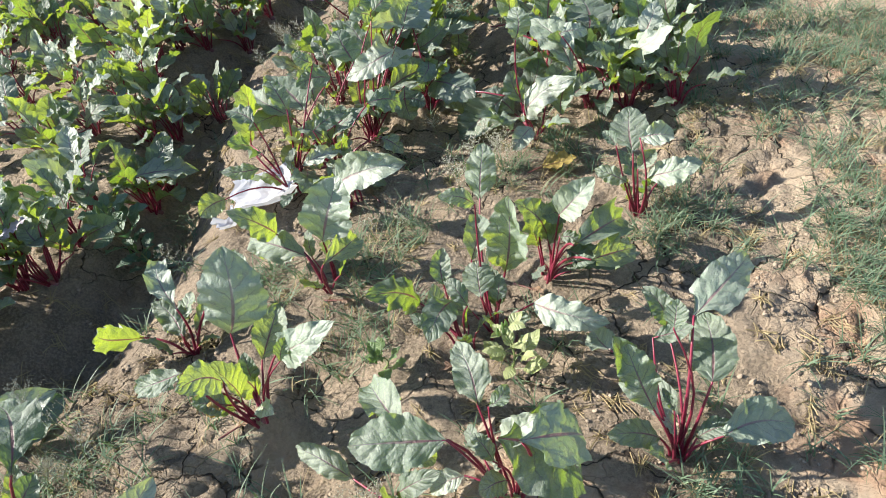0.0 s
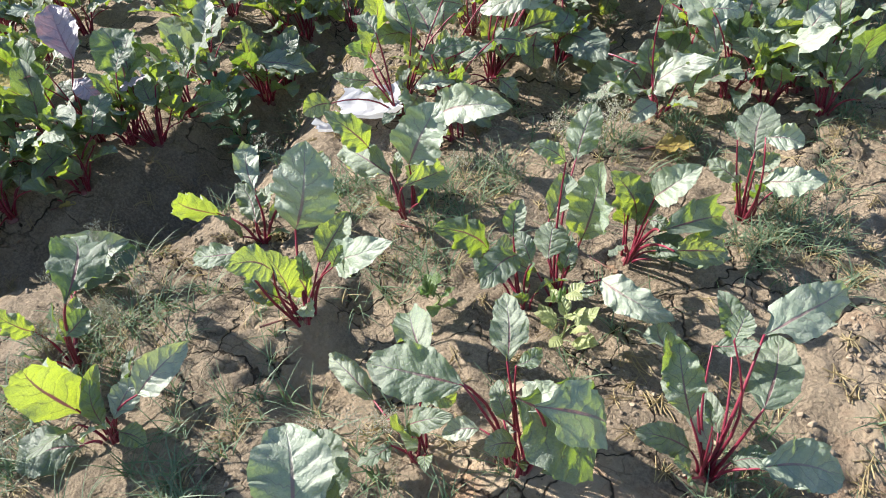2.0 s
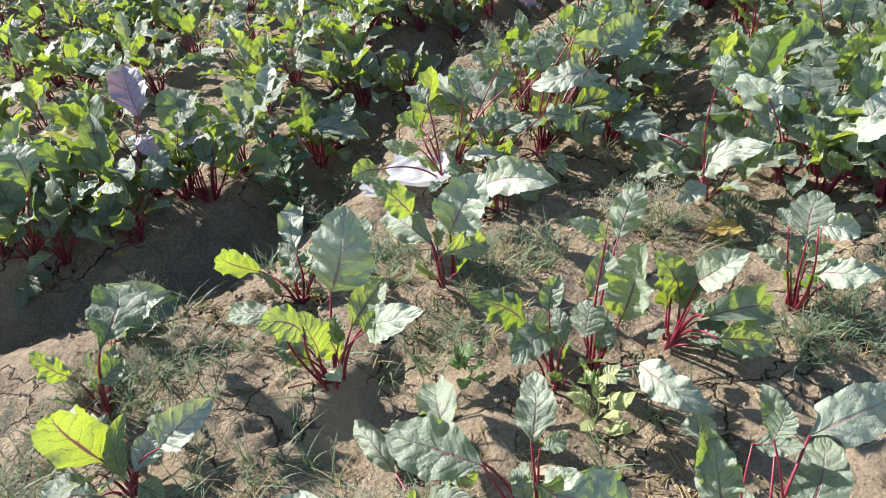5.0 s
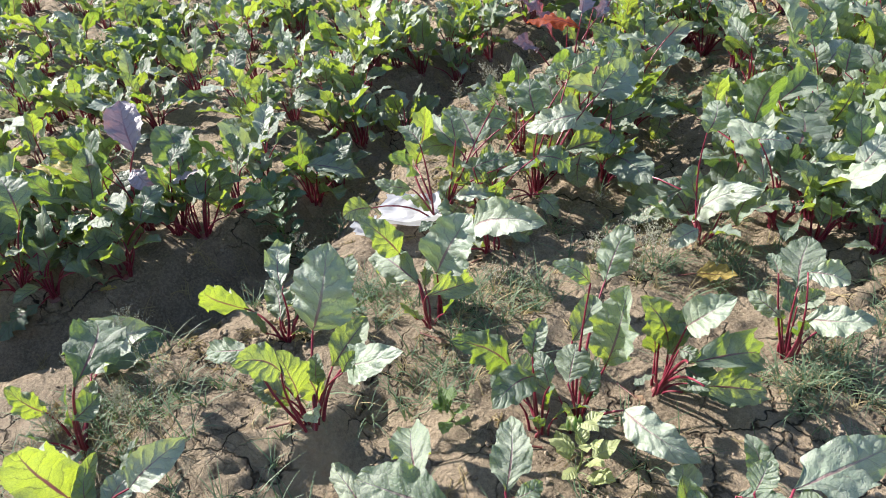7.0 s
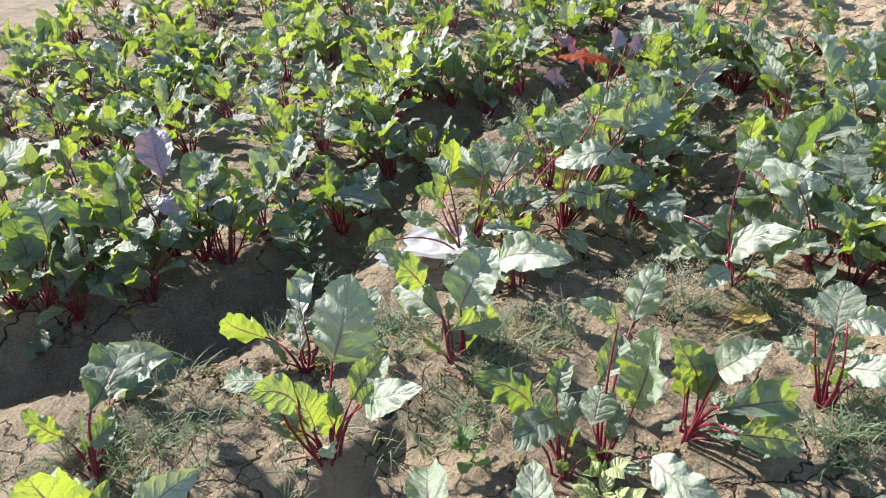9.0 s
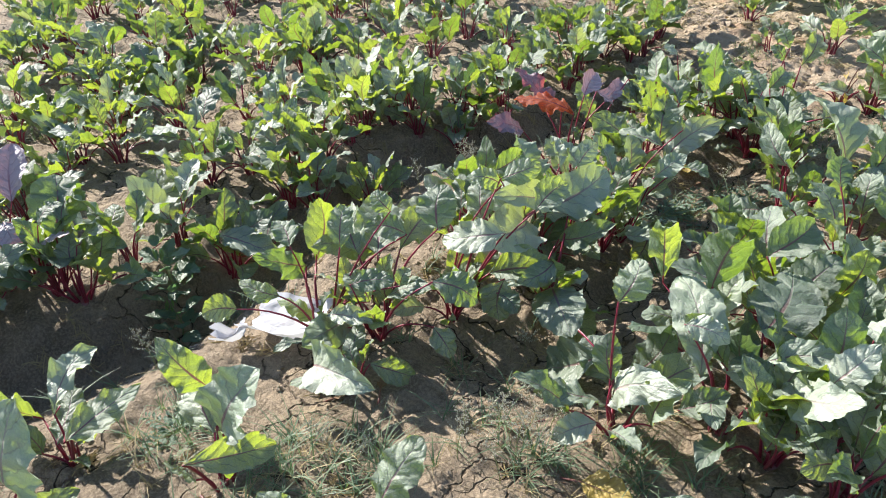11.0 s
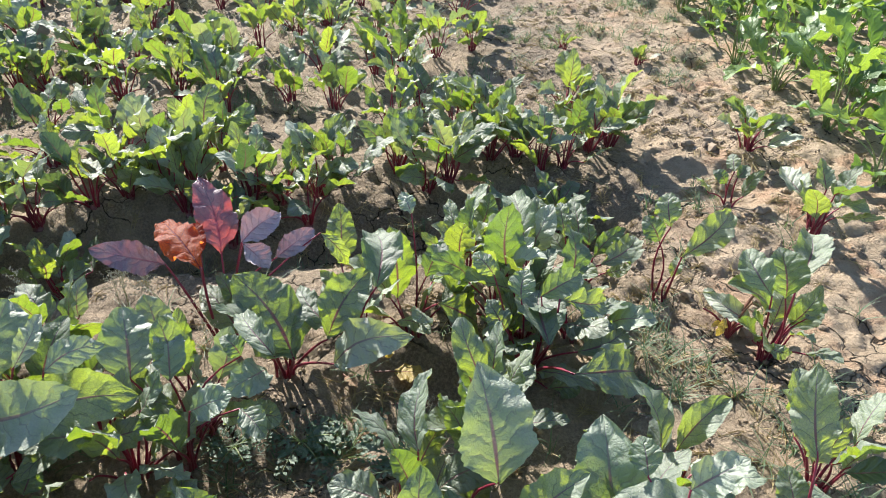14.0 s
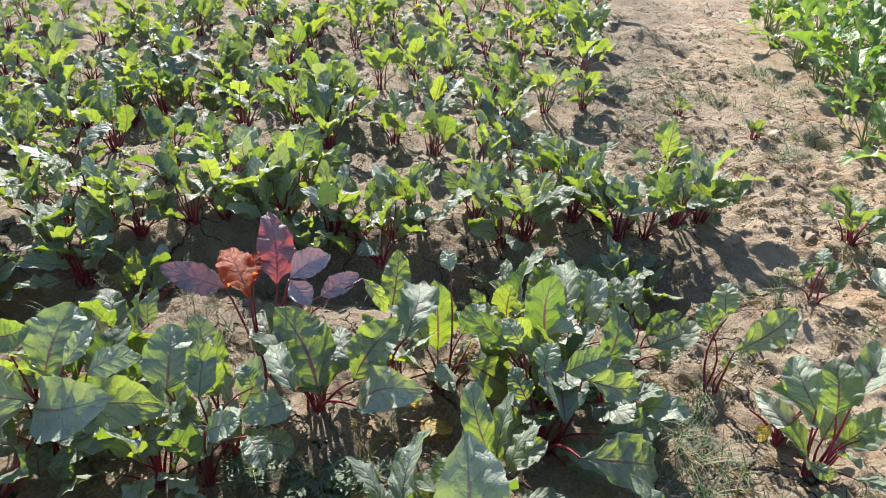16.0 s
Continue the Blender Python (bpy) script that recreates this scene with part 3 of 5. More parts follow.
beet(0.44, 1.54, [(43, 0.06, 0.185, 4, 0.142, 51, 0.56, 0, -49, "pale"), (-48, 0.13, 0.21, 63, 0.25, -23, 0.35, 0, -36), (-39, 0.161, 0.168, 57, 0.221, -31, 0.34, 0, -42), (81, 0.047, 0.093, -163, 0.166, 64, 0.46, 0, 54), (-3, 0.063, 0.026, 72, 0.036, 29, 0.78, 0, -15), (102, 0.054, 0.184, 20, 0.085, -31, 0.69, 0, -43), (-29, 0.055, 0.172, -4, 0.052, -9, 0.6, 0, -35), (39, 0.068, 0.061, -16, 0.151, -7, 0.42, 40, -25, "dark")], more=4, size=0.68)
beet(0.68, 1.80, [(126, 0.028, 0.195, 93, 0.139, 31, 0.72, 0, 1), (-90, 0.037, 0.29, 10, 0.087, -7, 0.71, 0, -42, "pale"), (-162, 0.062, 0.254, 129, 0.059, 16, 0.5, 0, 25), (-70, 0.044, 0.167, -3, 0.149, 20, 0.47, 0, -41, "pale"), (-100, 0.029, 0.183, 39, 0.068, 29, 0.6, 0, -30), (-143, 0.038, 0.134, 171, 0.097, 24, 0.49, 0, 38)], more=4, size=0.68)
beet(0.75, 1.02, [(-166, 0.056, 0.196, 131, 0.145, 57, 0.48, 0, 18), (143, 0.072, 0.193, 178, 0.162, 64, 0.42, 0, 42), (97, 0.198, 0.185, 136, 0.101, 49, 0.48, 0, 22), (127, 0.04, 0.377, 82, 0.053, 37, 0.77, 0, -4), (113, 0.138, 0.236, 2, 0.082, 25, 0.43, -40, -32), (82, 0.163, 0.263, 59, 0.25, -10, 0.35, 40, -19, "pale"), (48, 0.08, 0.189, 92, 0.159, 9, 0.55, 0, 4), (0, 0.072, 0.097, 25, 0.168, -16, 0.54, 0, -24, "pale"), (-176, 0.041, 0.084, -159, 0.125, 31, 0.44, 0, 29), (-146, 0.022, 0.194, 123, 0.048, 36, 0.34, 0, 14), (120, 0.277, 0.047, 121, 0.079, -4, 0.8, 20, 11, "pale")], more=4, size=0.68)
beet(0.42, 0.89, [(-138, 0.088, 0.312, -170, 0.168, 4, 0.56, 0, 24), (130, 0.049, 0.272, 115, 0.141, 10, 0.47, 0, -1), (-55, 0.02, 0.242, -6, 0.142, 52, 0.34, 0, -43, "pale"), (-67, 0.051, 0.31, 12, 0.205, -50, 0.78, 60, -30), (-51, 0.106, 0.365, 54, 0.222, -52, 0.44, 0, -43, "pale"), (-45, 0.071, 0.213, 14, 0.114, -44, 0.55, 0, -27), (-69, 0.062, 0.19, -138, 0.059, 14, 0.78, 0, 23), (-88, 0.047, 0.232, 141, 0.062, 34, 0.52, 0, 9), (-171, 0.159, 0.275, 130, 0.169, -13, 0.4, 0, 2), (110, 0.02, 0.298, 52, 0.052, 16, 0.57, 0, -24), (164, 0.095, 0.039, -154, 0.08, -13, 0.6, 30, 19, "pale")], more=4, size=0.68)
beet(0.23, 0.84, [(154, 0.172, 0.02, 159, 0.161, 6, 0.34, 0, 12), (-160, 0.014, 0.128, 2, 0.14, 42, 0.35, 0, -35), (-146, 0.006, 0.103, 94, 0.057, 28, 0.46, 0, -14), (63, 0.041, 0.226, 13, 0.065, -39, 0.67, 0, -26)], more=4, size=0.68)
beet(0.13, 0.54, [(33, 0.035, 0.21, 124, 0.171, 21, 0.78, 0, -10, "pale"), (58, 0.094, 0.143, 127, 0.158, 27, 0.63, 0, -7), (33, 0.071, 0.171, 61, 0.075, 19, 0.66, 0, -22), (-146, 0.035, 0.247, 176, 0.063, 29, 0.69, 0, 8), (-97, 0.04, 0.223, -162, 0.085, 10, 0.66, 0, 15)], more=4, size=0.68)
beet(-0.41, 0.32, [(33, 0.054, 0.074, 84, 0.075, 19, 0.72, 0, -32), (14, 0.094, 0.096, 47, 0.049, 28, 0.63, 0, -35)])
beet(0.68, 0.80, [(-146, 0.032, 0.125, 140, 0.053, 16, 0.78, 0, 12), (34, 0.001, 0.074, 53, 0.058, 1, 0.65, 0, -12), (33, 0.031, 0.054, 83, 0.071, 29, 0.34, 0, -3)])
beet(-1.22, 1.27, [(12, 0.05, 0.149, -161, 0.123, 31, 0.42, 0, 0), (36, 0.106, 0.188, 93, 0.146, 31, 0.5, 0, 0), (9, 0.089, 0.126, 24, 0.107, 17, 0.61, 0, 0), (-10, 0.055, 0.098, -139, 0.083, 23, 0.55, 0, 0)], more=8, size=1.05)
beet(-1.33, 1.46, [(36, 0.048, 0.306, 144, 0.184, 43, 0.61, 0, 0, "lavender"), (-15, 0.076, 0.271, -3, 0.091, -42, 0.78, 0, 0, "lavender"), (-101, 0.045, 0.287, -129, 0.089, 6, 0.44, 0, 0, "lavender"), (-123, 0.085, 0.261, -137, 0.202, 14, 0.33, 0, 0, "dry")], more=9, size=1.05)
beet(-1.22, 1.50, [(36, 0.064, 0.216, 144, 0.196, 42, 0.77, 0, 0), (49, 0.086, 0.241, 109, 0.141, 35, 0.72, 0, 0), (-11, 0.054, 0.213, 34, 0.121, 20, 0.46, 0, 0, "lavender"), (0, 0.083, 0.281, 84, 0.093, 27, 0.55, 0, 0)], more=9, size=1.05)
beet(-1.15, 1.54, [(15, 0.085, 0.226, 52, 0.101, 24, 0.66, 0, 0), (-5, 0.075, 0.159, 144, 0.107, 45, 0.66, 0, 0), (36, 0.093, 0.123, 133, 0.151, 43, 0.55, 0, 0)], more=10, size=1.05)
beet(-1.42, 1.04, [(36, 0.098, 0.264, 158, 0.147, 44, 0.77, 0, 0), (27, 0.201, 0.19, 69, 0.119, 25, 0.46, 0, 0), (19, 0.107, 0.1, 143, 0.14, 40, 0.55, 0, 0)], more=10, size=1.05)
beet(-1.35, 1.09, [(-61, 0.061, 0.02, -118, 0.169, -27, 0.44, 0, 0, "dark"), (23, 0.089, 0.117, 117, 0.069, 32, 0.55, 0, 0)], more=9, size=1.05)
beet(-1.19, 1.90, [(-143, 0.01, 0.067, 163, 0.245, 37, 0.61, 0, 0), (79, 0.044, 0.16, 89, 0.136, 30, 0.66, 0, 0)], more=9, size=1.05)
beet(-1.05, 2.00, [(-81, 0.034, 0.186, 30, 0.229, -16, 0.46, 70, 0), (-143, 0.061, 0.132, 109, 0.123, 37, 0.78, 0, 0)], more=9, size=1.05)
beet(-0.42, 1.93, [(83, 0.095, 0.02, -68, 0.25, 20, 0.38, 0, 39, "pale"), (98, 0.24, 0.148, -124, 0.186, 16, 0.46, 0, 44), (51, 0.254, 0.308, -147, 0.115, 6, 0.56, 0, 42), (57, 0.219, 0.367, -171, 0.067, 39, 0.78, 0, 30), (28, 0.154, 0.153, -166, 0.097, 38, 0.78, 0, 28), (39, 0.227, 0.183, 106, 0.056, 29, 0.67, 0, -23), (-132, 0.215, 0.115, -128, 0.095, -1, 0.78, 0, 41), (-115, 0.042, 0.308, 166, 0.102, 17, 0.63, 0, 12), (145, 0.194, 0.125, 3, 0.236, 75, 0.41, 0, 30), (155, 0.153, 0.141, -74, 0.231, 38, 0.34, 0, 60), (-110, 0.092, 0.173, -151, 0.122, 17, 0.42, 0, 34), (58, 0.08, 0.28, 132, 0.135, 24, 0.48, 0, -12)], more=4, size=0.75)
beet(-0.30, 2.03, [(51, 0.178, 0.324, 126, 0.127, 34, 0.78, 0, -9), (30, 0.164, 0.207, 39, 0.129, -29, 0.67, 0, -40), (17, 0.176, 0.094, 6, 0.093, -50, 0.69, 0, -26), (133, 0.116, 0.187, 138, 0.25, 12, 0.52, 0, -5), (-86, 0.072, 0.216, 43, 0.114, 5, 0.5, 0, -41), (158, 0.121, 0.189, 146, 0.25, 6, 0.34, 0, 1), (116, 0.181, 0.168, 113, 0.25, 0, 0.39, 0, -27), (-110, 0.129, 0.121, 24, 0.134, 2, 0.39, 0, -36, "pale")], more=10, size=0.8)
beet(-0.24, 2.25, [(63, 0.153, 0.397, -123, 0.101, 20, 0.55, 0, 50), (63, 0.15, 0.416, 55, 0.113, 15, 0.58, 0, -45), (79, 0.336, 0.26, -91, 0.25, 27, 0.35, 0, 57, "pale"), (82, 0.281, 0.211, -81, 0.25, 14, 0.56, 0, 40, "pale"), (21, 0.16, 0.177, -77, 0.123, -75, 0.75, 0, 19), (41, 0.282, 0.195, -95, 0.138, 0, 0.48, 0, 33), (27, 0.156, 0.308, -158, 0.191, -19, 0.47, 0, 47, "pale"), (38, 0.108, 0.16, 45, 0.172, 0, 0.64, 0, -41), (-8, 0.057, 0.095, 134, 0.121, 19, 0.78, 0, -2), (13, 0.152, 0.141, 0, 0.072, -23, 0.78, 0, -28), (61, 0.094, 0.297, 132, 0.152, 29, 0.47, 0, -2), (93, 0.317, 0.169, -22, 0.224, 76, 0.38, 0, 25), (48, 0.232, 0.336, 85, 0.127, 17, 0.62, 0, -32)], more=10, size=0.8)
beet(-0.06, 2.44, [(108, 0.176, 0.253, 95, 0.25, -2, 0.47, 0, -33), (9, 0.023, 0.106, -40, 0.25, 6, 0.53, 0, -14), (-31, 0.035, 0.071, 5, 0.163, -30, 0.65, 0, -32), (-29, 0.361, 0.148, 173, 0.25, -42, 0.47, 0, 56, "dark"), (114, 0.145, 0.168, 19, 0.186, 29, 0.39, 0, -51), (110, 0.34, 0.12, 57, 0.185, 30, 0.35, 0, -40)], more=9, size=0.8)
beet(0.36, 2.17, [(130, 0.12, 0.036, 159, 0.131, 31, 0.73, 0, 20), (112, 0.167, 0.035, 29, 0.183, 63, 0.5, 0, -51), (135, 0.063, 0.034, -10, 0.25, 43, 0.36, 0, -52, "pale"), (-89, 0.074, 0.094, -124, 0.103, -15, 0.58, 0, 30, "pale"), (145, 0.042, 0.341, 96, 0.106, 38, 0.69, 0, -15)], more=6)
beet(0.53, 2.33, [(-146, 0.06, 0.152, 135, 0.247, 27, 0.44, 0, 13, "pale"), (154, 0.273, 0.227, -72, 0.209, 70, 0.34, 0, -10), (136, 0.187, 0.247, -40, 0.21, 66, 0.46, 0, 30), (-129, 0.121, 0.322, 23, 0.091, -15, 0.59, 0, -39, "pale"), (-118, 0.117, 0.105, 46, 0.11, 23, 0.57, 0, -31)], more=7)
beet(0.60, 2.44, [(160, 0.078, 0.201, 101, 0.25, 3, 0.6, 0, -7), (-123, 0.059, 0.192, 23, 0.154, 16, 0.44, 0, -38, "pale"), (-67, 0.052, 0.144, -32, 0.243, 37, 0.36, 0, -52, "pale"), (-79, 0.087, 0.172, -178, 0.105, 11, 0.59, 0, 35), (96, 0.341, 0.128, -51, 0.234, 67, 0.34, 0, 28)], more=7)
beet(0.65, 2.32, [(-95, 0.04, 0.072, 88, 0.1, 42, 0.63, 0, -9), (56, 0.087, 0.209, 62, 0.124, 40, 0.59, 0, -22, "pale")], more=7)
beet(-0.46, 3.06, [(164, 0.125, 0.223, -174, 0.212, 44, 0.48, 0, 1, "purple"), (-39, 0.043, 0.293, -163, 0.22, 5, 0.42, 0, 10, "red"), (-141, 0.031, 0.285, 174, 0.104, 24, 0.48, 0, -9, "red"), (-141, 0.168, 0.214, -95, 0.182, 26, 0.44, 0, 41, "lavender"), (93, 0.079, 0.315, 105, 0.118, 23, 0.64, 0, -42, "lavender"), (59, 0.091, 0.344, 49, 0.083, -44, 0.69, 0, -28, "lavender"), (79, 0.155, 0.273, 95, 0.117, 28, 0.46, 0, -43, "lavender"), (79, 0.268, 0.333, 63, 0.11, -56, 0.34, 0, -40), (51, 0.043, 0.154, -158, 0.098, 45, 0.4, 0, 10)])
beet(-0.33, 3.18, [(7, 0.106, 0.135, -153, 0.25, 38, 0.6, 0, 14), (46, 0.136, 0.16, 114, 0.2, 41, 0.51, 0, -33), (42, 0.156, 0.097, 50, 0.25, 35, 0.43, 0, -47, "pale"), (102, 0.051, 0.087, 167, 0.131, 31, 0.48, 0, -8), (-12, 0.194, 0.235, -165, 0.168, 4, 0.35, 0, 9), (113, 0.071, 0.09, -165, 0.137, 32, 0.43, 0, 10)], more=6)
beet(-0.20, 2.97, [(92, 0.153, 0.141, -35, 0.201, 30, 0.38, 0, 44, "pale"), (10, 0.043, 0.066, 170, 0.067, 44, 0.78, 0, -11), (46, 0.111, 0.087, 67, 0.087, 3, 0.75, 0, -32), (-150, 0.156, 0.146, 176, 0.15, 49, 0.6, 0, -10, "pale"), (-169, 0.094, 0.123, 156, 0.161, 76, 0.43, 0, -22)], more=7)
beet(-0.35, 3.40, [(176, 0.267, 0.08, 161, 0.177, 49, 0.49, 0, -8), (5, 0.104, 0.254, 164, 0.213, 4, 0.46, 0, -7), (-134, 0.036, 0.159, -142, 0.095, 20, 0.43, 0, 27), (-42, 0.145, 0.153, -164, 0.173, 12, 0.38, 0, 13)], more=4, size=.9)
beet(-0.32, 3.53, [(-179, 0.12, 0.043, -148, 0.234, 85, 0.47, 0, 30), (106, 0.044, 0.18, 120, 0.102, 40, 0.57, 0, -27), (19, 0.102, 0.174, 114, 0.227, -49, 0.44, 0, -60), (162, 0.03, 0.368, -173, 0.064, 33, 0.65, 0, 13, "pale"), (-64, 0.084, 0.02, -54, 0.033, -49, 0.78, 0, 24, "dry")], more=6)
beet(-0.11, 3.75, [(167, 0.198, 0.202, 155, 0.2, 81, 0.52, 0, -2), (-56, 0.042, 0.286, 142, 0.08, 35, 0.78, 0, -9), (-160, 0.211, 0.2, -66, 0.206, 47, 0.34, 0, 60), (-121, 0.087, 0.324, -146, 0.073, 36, 0.69, 0, 30), (39, 0.031, 0.283, 89, 0.114, 20, 0.57, 0, -34), (33, 0.08, 0.298, 108, 0.212, -28, 0.34, 0, -46), (-2, 0.118, 0.213, 157, 0.197, 3, 0.57, 0, 2), (-75, 0.069, 0.2, -160, 0.088, 40, 0.69, 0, 22), (48, 0.134, 0.133, 101, 0.168, -1, 0.55, 0, -30), (-3, 0.238, 0.23, 103, 0.25, -28, 0.49, 0, -40), (18, 0.092, 0.03, 64, 0.082, 4, 0.78, 0, -33)], more=7)
beet(-0.36, 4.08, [(-100, 0.066, 0.178, 165, 0.11, 39, 0.44, 0, 8), (-155, 0.025, 0.157, 162, 0.133, 25, 0.44, 0, 8), (79, 0.029, 0.093, 92, 0.131, 38, 0.37, 0, -32), (9, 0.069, 0.115, 119, 0.232, -5, 0.34, 0, -28), (127, 0.027, 0.126, 161, 0.073, 47, 0.57, 0, 7), (52, 0.067, 0.057, 64, 0.078, 24, 0.48, 0, -41), (-69, 0.057, 0.126, -162, 0.096, 26, 0.55, 0, 28)])
beet(-0.39, 3.91, [(-38, 0.108, 0.231, 165, 0.186, 15, 0.41, 0, 7), (102, 0.018, 0.138, 154, 0.156, 44, 0.51, 0, -1), (56, 0.053, 0.101, -179, 0.07, 32, 0.65, 0, 17)], more=6)
beet(-0.23, 4.27, [(-100, 0.035, 0.214, -161, 0.082, 42, 0.78, 0, 33), (-100, 0.009, 0.258, 156, 0.099, 46, 0.7, 0, 9), (1, 0.054, 0.189, 100, 0.2, 28, 0.43, 0, -26), (1, 0.031, 0.105, 127, 0.066, 35, 0.54, 0, -9)])
beet(0.10, 4.36, [(-71, 0.086, 0.251, 176, 0.133, 26, 0.61, 0, 26), (-11, 0.007, 0.204, 169, 0.13, 53, 0.71, 0, 22), (104, 0.053, 0.227, 130, 0.231, 4, 0.37, 0, -1), (51, 0.065, 0.148, 89, 0.067, 20, 0.64, 0, -25), (-54, 0.083, 0.102, 65, 0.069, -15, 0.55, 0, -39), (79, 0.052, 0.09, 109, 0.141, 21, 0.6, 0, -14)], more=8, size=0.95)
beet(-0.54, 4.79, [(79, 0.01, 0.115, 110, 0.07, 23, 0.6, 0, -21), (-100, 0.029, 0.099, -147, 0.062, 34, 0.69, 0, 45), (149, 0.021, 0.13, 150, 0.079, 26, 0.58, 0, 11)], more=2, size=.7)
beet(0.51, 3.00, [(-128, 0.048, 0.208, 142, 0.185, 35, 0.62, 0, -21), (-42, 0.04, 0.151, 104, 0.056, 28, 0.78, 0, -24), (51, 0.159, 0.166, -115, 0.13, -18, 0.53, 0, 17), (44, 0.155, 0.203, 38, 0.135, -28, 0.57, 0, -8, "pale"), (-128, 0.097, 0.242, -149, 0.077, 6, 0.4, 0, 3), (173, 0.059, 0.344, 115, 0.093, 34, 0.74, 0, -29)], more=7)
beet(0.48, 2.72, [(-154, 0.067, 0.262, 67, 0.144, 26, 0.63, 0, -27), (-72, 0.036, 0.16, 67, 0.17, 32, 0.65, 0, -24), (-113, 0.118, 0.149, 150, 0.135, 36, 0.55, 0, -29), (-143, 0.188, 0.186, 132, 0.184, 49, 0.53, 0, -39), (-119, 0.192, 0.216, -146, 0.15, 26, 0.61, 0, -5), (-115, 0.227, 0.164, -154, 0.077, 27, 0.78, 0, -9), (124, 0.105, 0.334, 177, 0.108, 23, 0.5, 0, -16)], more=7)
beet(0.70, 3.14, [(-113, 0.196, 0.026, 46, 0.221, 19, 0.52, 0, -7), (-89, 0.048, 0.091, 124, 0.185, 53, 0.54, 0, -20), (-171, 0.146, 0.218, 94, 0.132, 34, 0.75, 0, -25)], more=9)
beet(0.24, 3.44, [(11, 0.082, 0.194, 174, 0.225, 51, 0.61, 0, 5, "pale"), (-108, 0.075, 0.02, 137, 0.12, 43, 0.7, 0, -14), (-123, 0.006, 0.02, 116, 0.085, 41, 0.72, 0, -20), (-114, 0.185, 0.043, -127, 0.114, 8, 0.77, 0, 23, "pale"), (-101, 0.156, 0.02, -114, 0.103, 2, 0.78, 0, 25), (-75, 0.066, 0.025, -116, 0.114, -4, 0.6, 0, 25), (66, 0.159, 0.024, 114, 0.075, 55, 0.57, 0, -19)], more=2)
beet(0.60, 3.73, [(56, 0.042, 0.187, -127, 0.25, 20, 0.61, 0, 27), (-141, 0.17, 0.104, 166, 0.237, 55, 0.56, 0, 8, "pale"), (-148, 0.142, 0.288, 160, 0.071, 28, 0.78, 0, 6), (-164, 0.077, 0.282, 81, 0.112, 27, 0.57, 0, -23, "pale"), (-116, 0.223, 0.023, 126, 0.175, 56, 0.55, 0, -11), (-127, 0.333, 0.157, 78, 0.162, 44, 0.49, 0, -30), (-123, 0.214, 0.111, -127, 0.158, 30, 0.57, 0, 24)], more=3)
beet(0.59, 3.98, [(163, 0.053, 0.249, 150, 0.178, 47, 0.46, 0, 12), (-123, 0.027, 0.128, 162, 0.105, 39, 0.57, 0, 16)], more=1, size=0.8)
beet(-0.21, 2.57, [(139, 0.03, 0.242, 153, 0.176, 40, 0.7, 0, -30, "pale"), (9, 0.041, 0.209, 70, 0.214, 20, 0.63, 0, -42, "pale"), (76, 0.086, 0.303, 144, 0.118, 28, 0.37, 0, -34, "pale"), (72, 0.142, 0.293, 97, 0.119, 12, 0.51, 0, -42, "pale"), (-123, 0.046, 0.186, -114, 0.151, 30, 0.61, 0, 24, "pale"), (-139, 0.113, 0.321, 69, 0.098, 25, 0.75, 0, -52), (26, 0.101, 0.198, 85, 0.132, 22, 0.52, 0, -43), (-39, 0.07, 0.106, -103, 0.098, 16, 0.71, 0, 28), (-7, 0.089, 0.048, -169, 0.081, 31, 0.78, 0, -10), (17, 0.129, 0.065, 131, 0.07, 48, 0.78, 0, -38)], more=3)
beet(-0.14, 2.91, [(-140, 0.106, 0.224, 176, 0.164, 37, 0.72, 0, -12, "pale"), (166, 0.043, 0.23, 169, 0.145, 40, 0.45, 0, -14, "pale"), (46, 0.116, 0.202, -164, 0.069, 22, 0.63, 0, 3), (24, 0.095, 0.249, 58, 0.117, 32, 0.55, 0, -45, "pale"), (8, 0.108, 0.073, -91, 0.108, -50, 0.78, 0, 47), (46, 0.183, 0.26, 25, 0.085, -15, 0.63, 0, -10), (56, 0.186, 0.374, -134, 0.054, 38, 0.78, 0, 21)], more=3)
# the nearest plants continue the row out of view, added to shade the furrow
for px, py, ps in [(-2.20, 0.30, 1.1), (-2.05, 0.40, 1), (-1.90, 0.55, 1.1), (-1.80, 0.72, 1), (-1.62, 0.80, 1.1), (-1.95, 0.85, 1), (-1.66, 0.92, 1), (-1.52, 1.00, 1.1), (-1.56, 1.09, 1.2), (-1.78, 1.10, 1), (-1.48, 1.20, 1.1), (-2.44, 1.23, 0.9), (-3.08, 1.24, 1.1), (-1.80, 1.25, 1), (-1.33, 1.27, 1.2), (-4.12, 1.28, 0.8), (-1.67, 1.28, 1), (-2.19, 1.29, 1.1), (-4.44, 1.31, 1), (-3.32, 1.35, 0.9), (-1.38, 1.36, 1.2), (-3.68, 1.38, 1.1), (-1.65, 1.38, 1), (-2.29, 1.49, 1), (-3.46, 1.51, 1.1), (-2.07, 1.55, 1), (-3.15, 1.56, 1), (-1.76, 1.58, 1), (-3.86, 1.59, 0.9), (-4.22, 1.63, 1)]:
    beet(px, py, [], more=8 + int(5 * chance.random()), size=ps)
